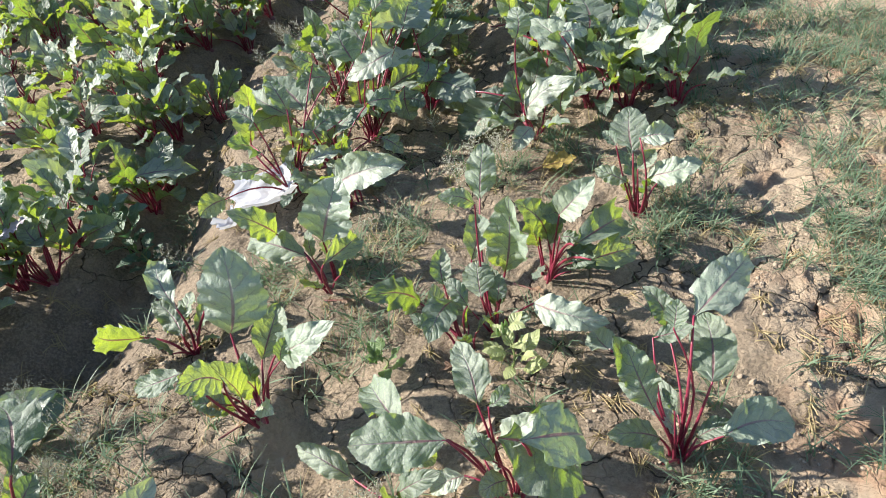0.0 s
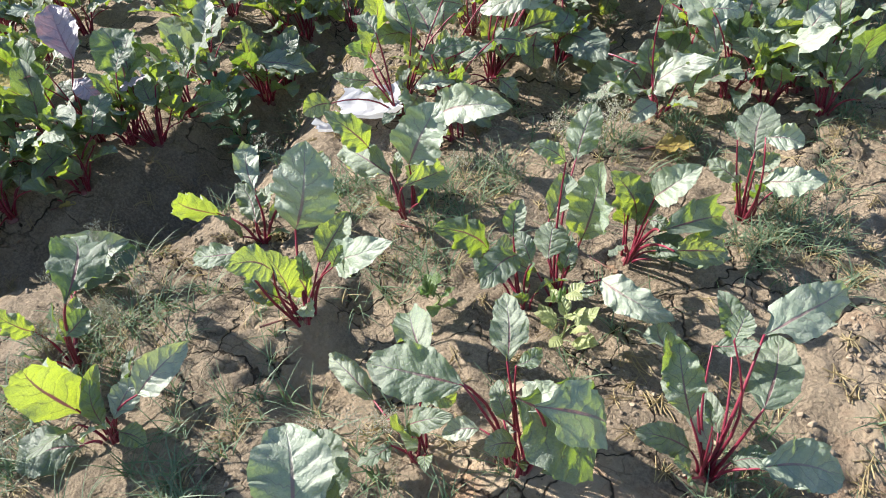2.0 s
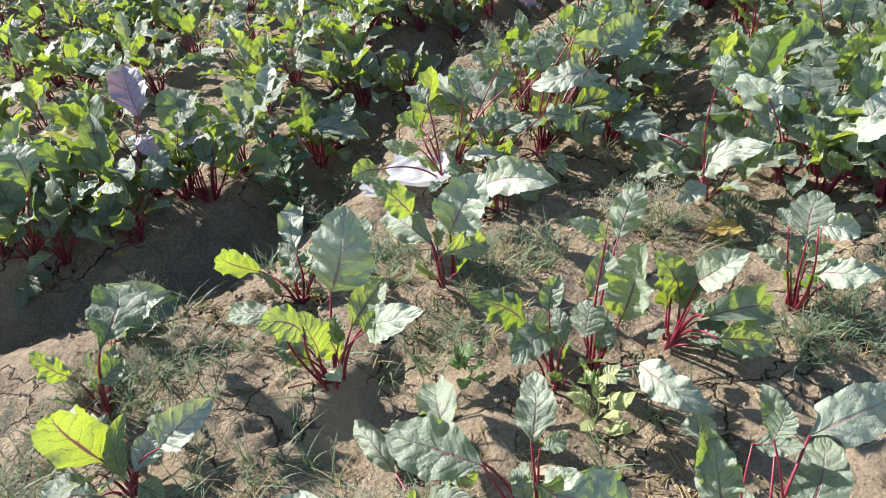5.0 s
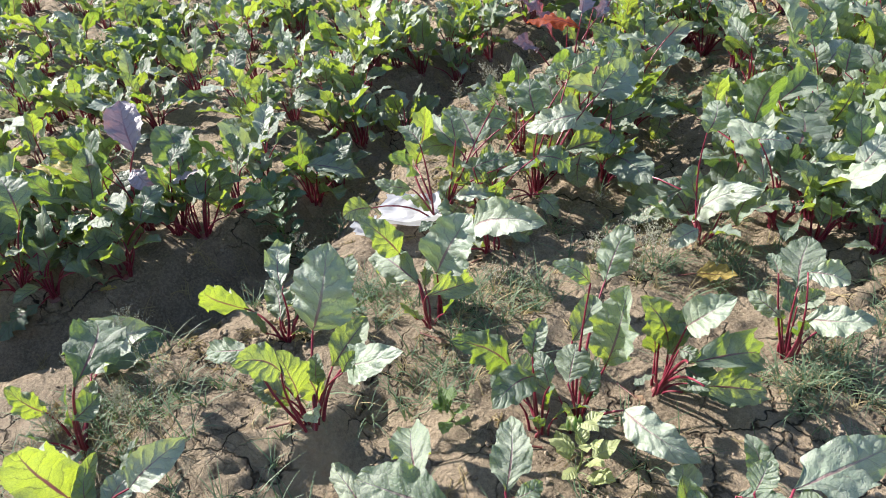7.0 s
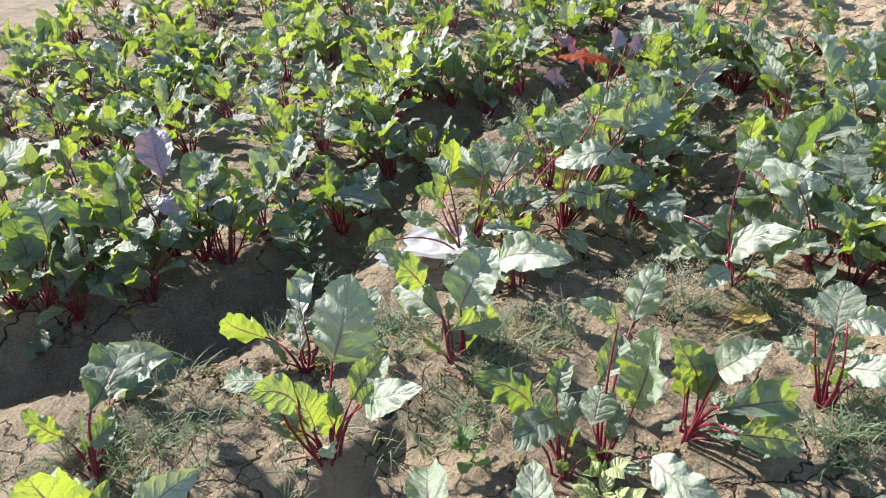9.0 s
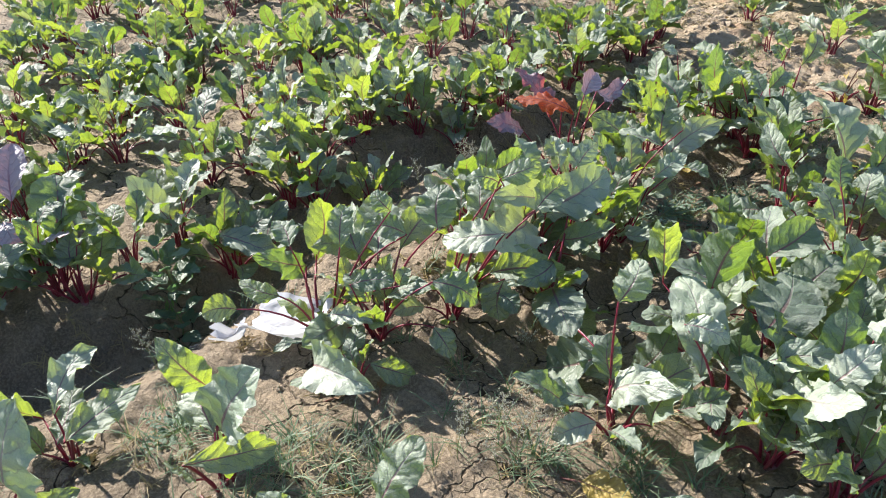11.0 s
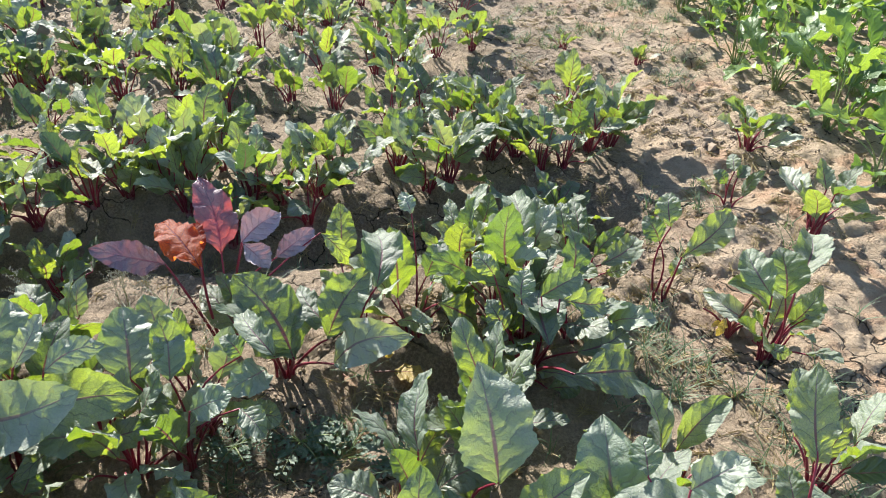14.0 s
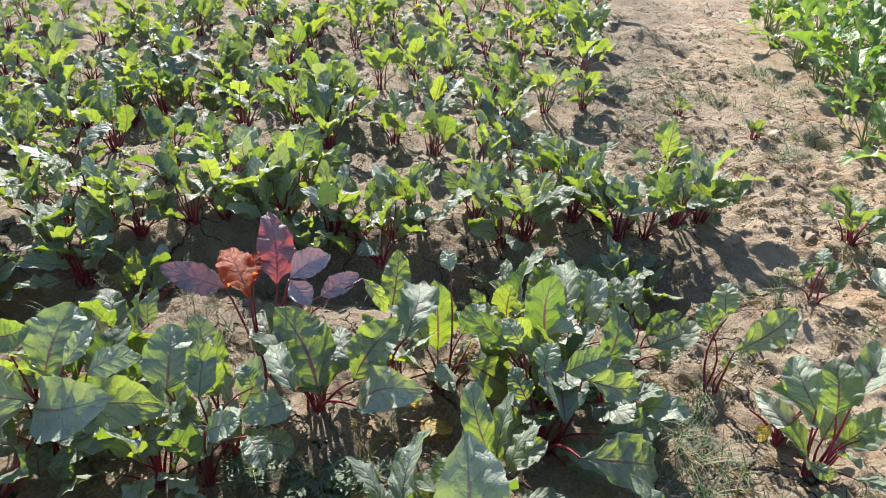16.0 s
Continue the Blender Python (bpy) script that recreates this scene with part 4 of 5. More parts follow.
for px, py, ps in [(-1.13, 1.71, 1.1), (-3.42, 1.75, 0.9), (-2.41, 1.78, 1), (-1.93, 1.80, 0.9), (-3.09, 1.80, 0.8), (-2.86, 1.90, 1), (-2.32, 1.91, 1), (-2.12, 1.92, 1), (-3.83, 1.92, 1), (-4.92, 1.98, 1), (-2.70, 2.00, 1), (-3.11, 2.02, 0.8), (-1.98, 2.03, 1), (-4.19, 2.09, 0.9), (-2.59, 2.09, 1), (-1.05, 2.12, 0.8), (-2.23, 2.13, 1), (-3.52, 2.14, 1), (-1.48, 2.17, 1), (-3.13, 2.24, 0.8), (-3.60, 2.28, 1), (-1.71, 2.29, 1), (-2.90, 2.30, 0.8), (0.80, 2.30, 1), (-1.41, 2.31, 1), (-2.67, 2.31, 1), (-1.19, 2.33, 1), (-2.56, 2.33, 1), (-2.06, 2.35, 1), (-3.88, 2.40, 1)]:
    beet(px, py, [], more=8 + int(5 * chance.random()), size=ps)
for px, py, ps in [(-1.14, 2.41, 1), (0.71, 2.42, 1), (-3.43, 2.43, 1), (0.80, 2.45, 0.9), (-2.66, 2.46, 1), (-0.41, 2.46, 0.9), (-1.34, 2.47, 1), (-4.38, 2.47, 1), (-3.14, 2.49, 1), (0.36, 2.50, 1), (-3.96, 2.52, 1), (-0.43, 2.56, 1), (-4.20, 2.56, 0.9), (-1.29, 2.58, 1), (-2.68, 2.58, 1), (-0.34, 2.61, 1), (-1.96, 2.62, 1), (-1.06, 2.63, 0.9), (-1.68, 2.63, 0.9), (0.68, 2.63, 1), (-0.57, 2.65, 1), (0.77, 2.72, 1), (-2.72, 2.72, 0.8), (-3.00, 2.73, 1), (-1.36, 2.75, 1), (-0.22, 2.75, 1), (-5.39, 2.78, 1), (-0.14, 2.81, 1), (-1.89, 2.81, 0.9), (-2.80, 2.83, 1)]:
    beet(px, py, [], more=8 + int(5 * chance.random()), size=ps)
for px, py, ps in [(-2.99, 2.83, 1), (0.37, 2.85, 1), (-4.32, 2.86, 1), (0.61, 2.86, 1), (-3.48, 2.86, 0.9), (-1.40, 2.87, 1), (-1.63, 2.89, 1), (-2.25, 2.90, 1), (0.26, 2.92, 1), (-1.50, 2.97, 1), (-2.59, 2.99, 0.9), (0.66, 3.00, 1), (-1.36, 3.00, 1), (-3.89, 3.01, 1), (-4.51, 3.01, 1), (-1.26, 3.05, 1), (-4.12, 3.05, 0.9), (-3.42, 3.10, 1), (-1.36, 3.10, 1), (-3.08, 3.12, 1), (-1.53, 3.13, 1), (-2.23, 3.13, 1), (-2.13, 3.15, 0.8), (-1.13, 3.17, 1), (0.80, 3.20, 1), (-1.47, 3.21, 1), (-3.69, 3.23, 1), (-1.23, 3.27, 1), (-2.53, 3.28, 1), (-1.96, 3.29, 1.1)]:
    beet(px, py, [], more=8 + int(5 * chance.random()), size=ps)
for px, py, ps in [(-3.90, 3.30, 1), (0.44, 3.30, 1), (-2.69, 3.30, 1), (-2.39, 3.31, 1), (-4.77, 3.31, 1), (-2.31, 3.32, 1), (0.73, 3.32, 1), (0.21, 3.33, 1), (-4.10, 3.35, 0.8), (-1.20, 3.37, 0.8), (-2.49, 3.42, 1), (-1.10, 3.43, 1), (0.60, 3.50, 1), (-1.19, 3.50, 1), (-3.66, 3.54, 1.1), (0.09, 3.56, 1), (-4.92, 3.59, 1), (0.63, 3.59, 1), (-2.08, 3.60, 0.9), (-1.24, 3.60, 1), (-4.34, 3.60, 0.9), (-2.87, 3.62, 1.1), (0.49, 3.65, 1), (-3.99, 3.68, 1), (-0.51, 3.76, 0.9), (-0.29, 3.76, 1), (-1.92, 3.77, 1)]:
    beet(px, py, [], more=8 + int(5 * chance.random()), size=ps)
for px, py, ps in [(-3.39, 3.79, 0.9), (0.39, 3.80, 1), (-1.22, 3.81, 1), (-0.21, 3.81, 1), (-3.80, 3.82, 1), (-2.34, 3.83, 1), (-2.89, 3.84, 1), (-4.17, 3.86, 1.1), (-1.11, 3.89, 1), (-1.51, 3.90, 1), (-0.73, 3.92, 0.9), (-0.18, 3.94, 1), (-1.12, 3.98, 1), (-2.78, 4.01, 1), (-3.12, 4.05, 0.9), (-2.23, 4.06, 1), (-4.45, 4.06, 1), (-1.66, 4.08, 0.9), (-3.56, 4.09, 1), (-1.98, 4.10, 1.1), (-0.74, 4.11, 1), (0.47, 4.15, 0.9), (-1.47, 4.15, 1), (-1.20, 4.19, 1), (-2.28, 4.22, 1), (-1.39, 4.25, 1)]:
    beet(px, py, [], more=8 + int(5 * chance.random()), size=ps)
for px, py, ps in [(-4.43, 4.26, 0.8), (-2.71, 4.26, 0.8), (-0.78, 4.27, 1), (-1.18, 4.29, 1), (-1.04, 4.32, 1), (-3.85, 4.35, 0.8), (-3.36, 4.35, 1), (-2.28, 4.40, 1), (-1.03, 4.42, 1), (-3.06, 4.49, 1), (-1.08, 4.56, 1), (-3.64, 4.57, 0.9), (-4.56, 4.58, 1), (-2.35, 4.64, 0.8), (-1.38, 4.64, 1), (-1.10, 4.67, 1), (-4.35, 4.75, 1), (-3.33, 4.76, 0.9), (-3.87, 4.76, 0.9), (-2.89, 4.82, 1.1), (-0.29, 4.92, 0.9), (-3.85, 5.00, 1), (-3.41, 5.00, 1.1), (-3.66, 5.04, 1), (-4.44, 5.06, 1.1), (-0.79, 5.09, 0.8), (-4.15, 5.09, 0.9), (-2.22, 5.12, 0.45)]:
    beet(px, py, [], more=8 + int(5 * chance.random()), size=ps)
for px, py, ps in [(-3.97, 5.23, 0.9), (-4.33, 5.26, 1), (-1.84, 5.34, 0.4), (-4.40, 5.50, 1)]:
    beet(px, py, [], more=8 + int(5 * chance.random()), size=ps)
TUFTS = []
TUFTS += [(-0.41, 1.49, 0.08), (-0.31, 1.50, 0.08), (-0.11, 1.59, 0.10), (-0.00, 1.63, 0.12), (-0.05, 1.36, 0.10), (-0.46, 1.03, 0.06), (-0.66, 0.88, 0.10), (-0.59, 0.77, 0.10), (-0.71, 0.78, 0.08), (0.39, 2.07, 0.10), (0.79, 1.79, 0.08), (0.77, 1.69, 0.10), (0.78, 1.93, 0.10), (-0.00, 1.34, 0.08), (-0.29, 1.01, 0.05), (-0.60, 0.95, 0.08), (-0.27, 1.37, 0.05), (0.03, 1.46, 0.08), (0.46, 2.08, 0.08), (-0.05, 1.26, 0.06), (-0.24, 0.53, 0.10), (-0.31, 0.47, 0.10), (-0.21, 0.58, 0.10), (-0.19, 0.81, 0.06), (0.12, 0.87, 0.06), (-0.63, 0.46, 0.10), (-0.57, 0.52, 0.08), (-0.10, 0.55, 0.10), (0.79, 0.97, 0.10), (0.84, 1.02, 0.08)]
TUFTS += [(0.29, 0.80, 0.05), (-3.15, 2.55, 0.15), (-3.06, 1.99, 0.15), (-2.27, 4.99, 0.12), (-2.69, 5.00, 0.12), (-2.40, 5.38, 0.12), (-1.95, 5.51, 0.12), (-3.80, 5.24, 0.15), (-1.95, 4.75, 0.08), (-2.66, 5.88, 0.15), (-2.63, 3.01, 0.10), (-3.35, 5.19, 0.12), (-2.27, 5.48, 0.10), (-2.76, 5.39, 0.10), (-1.63, 5.35, 0.08), (-2.81, 3.22, 0.12), (-2.92, 3.42, 0.10), (0.08, 4.07, 0.06), (-0.04, 4.11, 0.06), (-0.01, 3.38, 0.05), (-0.07, 3.45, 0.05), (-0.66, 4.77, 0.05), (-1.12, 2.82, 0.03), (-4.04, 2.24, 0.15), (-3.98, 3.14, 0.15), (1.31, 2.77, 0.15), (1.22, 1.61, 0.12), (1.12, 1.10, 0.12), (1.22, 2.60, 0.15), (0.83, 0.96, 0.06)]
TUFTS += [(0.78, 1.74, 0.10), (1.27, 2.09, 0.15), (1.29, 2.37, 0.15), (1.19, 1.32, 0.10), (1.04, 1.57, 0.06), (1.14, 2.88, 0.15), (1.49, 2.71, 0.20), (1.25, 1.81, 0.12), (1.09, 2.12, 0.08), (0.40, 4.24, 0.12), (0.32, 4.24, 0.10), (0.49, 4.23, 0.10), (0.41, 4.05, 0.08), (0.28, 4.42, 0.08)]
TUFTS += [(-0.73, 0.80, 0.07), (-0.65, 0.82, 0.09), (-0.54, 0.81, 0.08), (-0.55, 0.88, 0.06), (-0.58, 0.96, 0.06), (-0.51, 1.02, 0.05), (-0.66, 0.56, 0.10), (-0.63, 0.49, 0.10), (-0.64, 0.64, 0.08), (-0.18, 0.82, 0.08), (-0.15, 0.74, 0.07), (-0.07, 0.84, 0.06), (-0.33, 0.73, 0.05), (-0.27, 0.70, 0.05), (-0.03, 1.62, 0.10), (-0.05, 1.49, 0.07), (-0.02, 1.71, 0.09), (0.02, 1.78, 0.07), (0.11, 1.73, 0.05), (-0.07, 1.27, 0.06), (0.01, 1.31, 0.06), (-0.08, 1.35, 0.05), (0.18, 2.05, 0.08), (0.27, 1.99, 0.08)]
TUFTS += [(0.34, 1.96, 0.06), (0.43, 2.21, 0.09), (0.52, 2.18, 0.08), (0.49, 2.08, 0.07), (0.76, 1.75, 0.10), (0.76, 1.89, 0.10), (0.84, 1.88, 0.08), (0.81, 1.70, 0.07), (0.91, 1.55, 0.06), (0.76, 1.65, 0.06), (0.44, 1.41, 0.06), (0.52, 1.41, 0.05), (-0.17, 1.17, 0.04), (-0.46, 1.45, 0.08), (-0.35, 1.44, 0.07), (-0.36, 1.57, 0.07), (-0.11, 1.64, 0.08), (0.91, 1.70, 0.10), (-0.20, 2.66, 0.08), (0.01, 2.82, 0.08), (-0.67, 1.33, 0.05), (-0.73, 1.05, 0.04), (0.82, 2.07, 0.08), (-0.02, 4.15, 0.10)]
TUFTS += [(0.06, 4.03, 0.12), (0.09, 4.15, 0.10), (-0.14, 4.25, 0.07), (-0.61, 4.72, 0.06), (-0.63, 4.62, 0.06), (-2.40, 5.25, 0.12), (-2.89, 5.26, 0.10), (-1.56, 4.92, 0.08), (-1.67, 5.09, 0.08), (-1.57, 5.32, 0.12), (-2.83, 5.91, 0.15), (-2.50, 6.04, 0.12), (-3.72, 6.07, 0.12), (-3.21, 3.27, 0.15), (-3.42, 3.48, 0.12), (-2.33, 2.41, 0.10), (-3.26, 2.80, 0.12), (-0.78, 3.79, 0.05), (-2.44, 4.90, 0.10), (-1.79, 5.70, 0.10), (-2.18, 5.66, 0.10), (-0.13, 3.30, 0.05), (-0.29, 4.86, 0.06)]

# ---- the next crop beyond the path ----
def crop_plant(x, y, size, count):
    """A bushy bright green plant with long lobed leaves."""
    rng = np.random.RandomState(int(abs(x * 919 + y * 1729) * 10) % 9973)
    plant = new("mustard_plant")
    plant.location = (x, y, soil_at(x, y) - 0.004)
    tagged(plant, "bushy bright green leaf crop plant beyond the path", "leaf crop", "leaf crop beyond the path")
    a = np.linspace(0, 1, 5)
    part("crown", tube_mesh("crown", np.stack([0 * a, 0 * a, 0.03 * a - 0.01], 1), 0.015 * np.cos(a * 1.4), 8), STEM_GREEN, plant)
    for i in range(count):
        az, inner = i * 137.5 + rng.uniform(-20, 20), i / count
        leaf_of(plant, rng, az, size * rng.uniform(0.05, 0.14) * (1.2 - inner), size * rng.uniform(0.06, 0.2) * (0.6 + inner), az + rng.uniform(-30, 30), size * rng.uniform(0.16, 0.26), rng.uniform(0, 50) + 20 * inner, rng.uniform(0.36, 0.52), rng.uniform(20, 80), rng.uniform(-20, 20), "crop", "lobed", STEM_GREEN, 0.0035)
    return plant


for row in range(4):
    for i in range(9):
        px = -0.45 - 0.42 * i + 0.2 * (row % 2) + chance.uniform(-0.06, 0.06)
        crop_plant(px, 5.3 - 0.34 * px + 0.36 * row + chance.uniform(-0.05, 0.05), chance.uniform(0.95, 1.2), 13)


# ---- grass and crumbs of soil ----
def blades_mesh(name, roots, rng, tall, wide, lean):
    """Grass: one curved narrow blade at each root."""
    n, k = len(roots), 5
    az, h = rng.uniform(0, 2 * np.pi, n), tall * rng.uniform(0.35, 1.0, n)
    out = h * rng.uniform(lean * 0.3, lean, n)
    t = np.linspace(0, 1, k)
    x = roots[:, 0, None] + np.cos(az)[:, None] * out[:, None] * t**1.6
    y = roots[:, 1, None] + np.sin(az)[:, None] * out[:, None] * t**1.6
    z = roots[:, 2, None] - 0.003 + h[:, None] * (t - 0.35 * lean * 0.5 * t**3)
    half = 0.5 * wide * rng.uniform(0.6, 1.3, n)[:, None] * (1 - t**2 * 0.92)
    sx, sy = -np.sin(az)[:, None] * half, np.cos(az)[:, None] * half
    verts = np.stack([np.stack([x - sx, y - sy, z], -1), np.stack([x + sx, y + sy, z], -1)], 2).reshape(-1, 3)
    start = (np.arange(n) * 2 * k)[:, None, None]
    row = (np.arange(k - 1) * 2)[None, :, None]
    faces = (start + row + np.array([0, 1, 3, 2])[None, None]).reshape(-1, 4)
    mesh = bpy.data.meshes.new(name)
    mesh.from_pydata(verts.tolist(), [], faces.tolist())
    mesh.update()
    return mesh


def scatter(centres, each, rng):
    pts = []
    for x, y, r in centres:
        count = int(each * r * r / 0.01) + 3
        p = rng.normal(0, 0.55 * r, (count, 2)) + (x, y)
        clump = p[rng.randint(0, max(1, count // 7), count)] + rng.normal(0, 0.008, (count, 2))
        pts.append(clump)
    p = np.concatenate(pts)
    return np.column_stack([p, ground_height(p[:, 0], p[:, 1])])


dice = np.random.RandomState(5)
# grass on the side of the trodden path
for _ in range(80):
    TUFTS.append((dice.uniform(1.15, 1.6), dice.uniform(1.2, 3.2), dice.uniform(0.05, 0.12)))
for _ in range(40):
    TUFTS.append((dice.uniform(0.85, 1.2), dice.uniform(2.2, 3.4), dice.uniform(0.04, 0.1)))
# thin grass and litter also grow all over the beds
for _ in range(170):
    TUFTS.append((dice.uniform(-1.0, 1.1), dice.uniform(0.4, 4.8), dice.uniform(0.02, 0.055)))
for _ in range(75):
    TUFTS.append((dice.uniform(-4.2, -1.5), dice.uniform(1.5, 4.8), dice.uniform(0.05, 0.11)))
grass = new("grass", blades_mesh("grass", scatter(TUFTS, 48, dice), dice, 0.085, 0.0032, 1.9))
grass.data.materials.append(GRASS)
tagged(grass, "thin green weed grass in tufts on the soil", "grass", kind="stuff")
dry = new("dry_grass", blades_mesh("dry_grass", scatter(TUFTS, 16, dice), dice, 0.06, 0.0024, 1.9))
dry.data.materials.append(STRAW)
tagged(dry, "dry straw-coloured grass lying on the soil", "grass", kind="stuff")


def crumbs(name, spots, rng, low, high):
    """Crumbs and clods of earth, half sunk in the soil."""
    ball = bmesh.new()
    bmesh.ops.create_icosphere(ball, subdivisions=1, radius=1.0)
    unit_v = np.array([v.co[:] for v in ball.verts])
    unit_f = np.array([[v.index for v in f.verts] for f in ball.faces])
    ball.free()
    verts, faces = [], []
    for i, (x, y, z) in enumerate(spots):
        r = low * (high / low) ** (rng.rand() ** 2.2)
        m = Euler(rng.uniform(0, 6.3, 3)).to_matrix()
        v = unit_v * rng.uniform(0.65, 1.3, (len(unit_v), 1)) * rng.uniform(0.6, 1.2, 3) * r
        verts.append(v @ np.array(m) + (x, y, z + 0.2 * r))
        faces.append(unit_f + i * len(unit_v))
    mesh = bpy.data.meshes.new(name)
    mesh.from_pydata(np.concatenate(verts).tolist(), [], np.concatenate(faces).tolist())
    mesh.update()
    return mesh


CRUMB_SPOTS = ((0.51, 1.22, 0.22), (0.42, 1.00, 0.2), (-0.98, 2.92, 0.25), (-1.06, 3.23, 0.25), (-0.89, 3.66, 0.25), (-0.75, 4.40, 0.3), (-0.45, 4.64, 0.3), (-0.21, 4.29, 0.25), (-1.12, 5.00, 0.3), (-0.71, 5.14, 0.35), (-1.97, 5.04, 0.4), (-2.86, 5.48, 0.4), (0.95, 1.62, 0.3), (1.04, 2.26, 0.35), (0.13, 0.72, 0.2), (-0.97, 1.15, 0.3), (0.23, 4.17, 0.3), (-0.33, 3.92, 0.25), (-2.38, 2.60, 0.4), (-0.91, 2.20, 0.3), (-3.62, 5.74, 0.4))
CRUMB_SPOTS += tuple((dice.uniform(-1.2, 1.2), dice.uniform(0.4, 4.9), 0.16) for _ in range(60))
CRUMB_SPOTS += tuple((dice.uniform(-3.0, -0.2), dice.uniform(4.6, 6.2), 0.2) for _ in range(26))
clods = new("soil_crumbs", crumbs("soil_crumbs", scatter(CRUMB_SPOTS, 40, dice), dice, 0.0015, 0.009))
clods.data.materials.append(CLOD)
tagged(clods, "dry crumbs and small clods of clay on the ground", "soil crumbs", kind="stuff")


CLOD_SPOTS = ((-0.99, 4.92, 0.2), (-0.86, 5.15, 0.22), (-0.46, 4.71, 0.2), (-0.38, 4.76, 0.18), (-0.88, 4.74, 0.16), (-0.08, 4.5, 0.18), (0.1, 4.5, 0.2), (-0.7, 5.0, 0.2), (0.55, 1.16, 0.12), (0.4, 1.05, 0.1))
lumps = new("clay_clods", crumbs("clay_clods", scatter(CLOD_SPOTS, 7, dice), dice, 0.006, 0.024))
lumps.data.materials.append(CLOD)
tagged(lumps, "broken clods of dry pale clay on the path and bed edge", "soil clods", kind="stuff")


def straw_mesh(spots, rng):
    """Short dry stems and rootlets lying about on the soil."""
    n = len(spots)
    az, size, r = rng.uniform(0, 6.3, n)[:, None], rng.uniform(0.015, 0.07, n)[:, None], rng.uniform(0.0006, 0.0015, n)[:, None]
    bow = rng.uniform(-0.3, 0.3, n)[:, None] * size
    t = np.linspace(-0.5, 0.5, 4)[None]
    c, s = np.cos(az), np.sin(az)
    x = spots[:, 0, None] + size * t * c - bow * t * t * s
    y = spots[:, 1, None] + size * t * s + bow * t * t * c
    z = ground_height(x, y) + 0.002 + rng.uniform(0, 0.004, n)[:, None]
    ring = [np.stack([x - r * s, y + r * c, z], -1), np.stack([x + r * s, y - r * c, z], -1), np.stack([x, y, z + 1.6 * r], -1)]
    verts = np.stack(ring, 2).reshape(-1, 3)
    side = np.array([(3 * k + e, 3 * k + (e + 1) % 3, 3 * k + 3 + (e + 1) % 3, 3 * k + 3 + e) for k in range(3) for e in range(3)])
    faces = (np.arange(n)[:, None, None] * 12 + side[None]).reshape(-1, 4)
    mesh = bpy.data.meshes.new("straw")
    mesh.from_pydata(verts.tolist(), [], faces.tolist())
    mesh.update()
    return mesh


straw = new("straw_litter", straw_mesh(scatter(CRUMB_SPOTS, 16, dice), dice))
straw.data.materials.append(STRAW)
tagged(straw, "dry straw bits and rootlets scattered on the soil", "litter", kind="stuff")

# ---- places of the small things ----
PXY = {
    "paper": (-0.49, 1.85), "yellow": (0.44, 2.01), "orange": (-1.25, 1.18), "deadleaf": (-0.23, 3.44), "dead": (-0.01, 4.34),
    "bw1": (0.38, 1.21), "bw2": (0.07, 1.21), "bw3": (-1.03, 1.77),
    "fern1": (-0.40, 1.48), "fern2": (-0.14, 3.17), "fern3": (-0.15, 3.02), "fern4": (-0.06, 3.26),
}
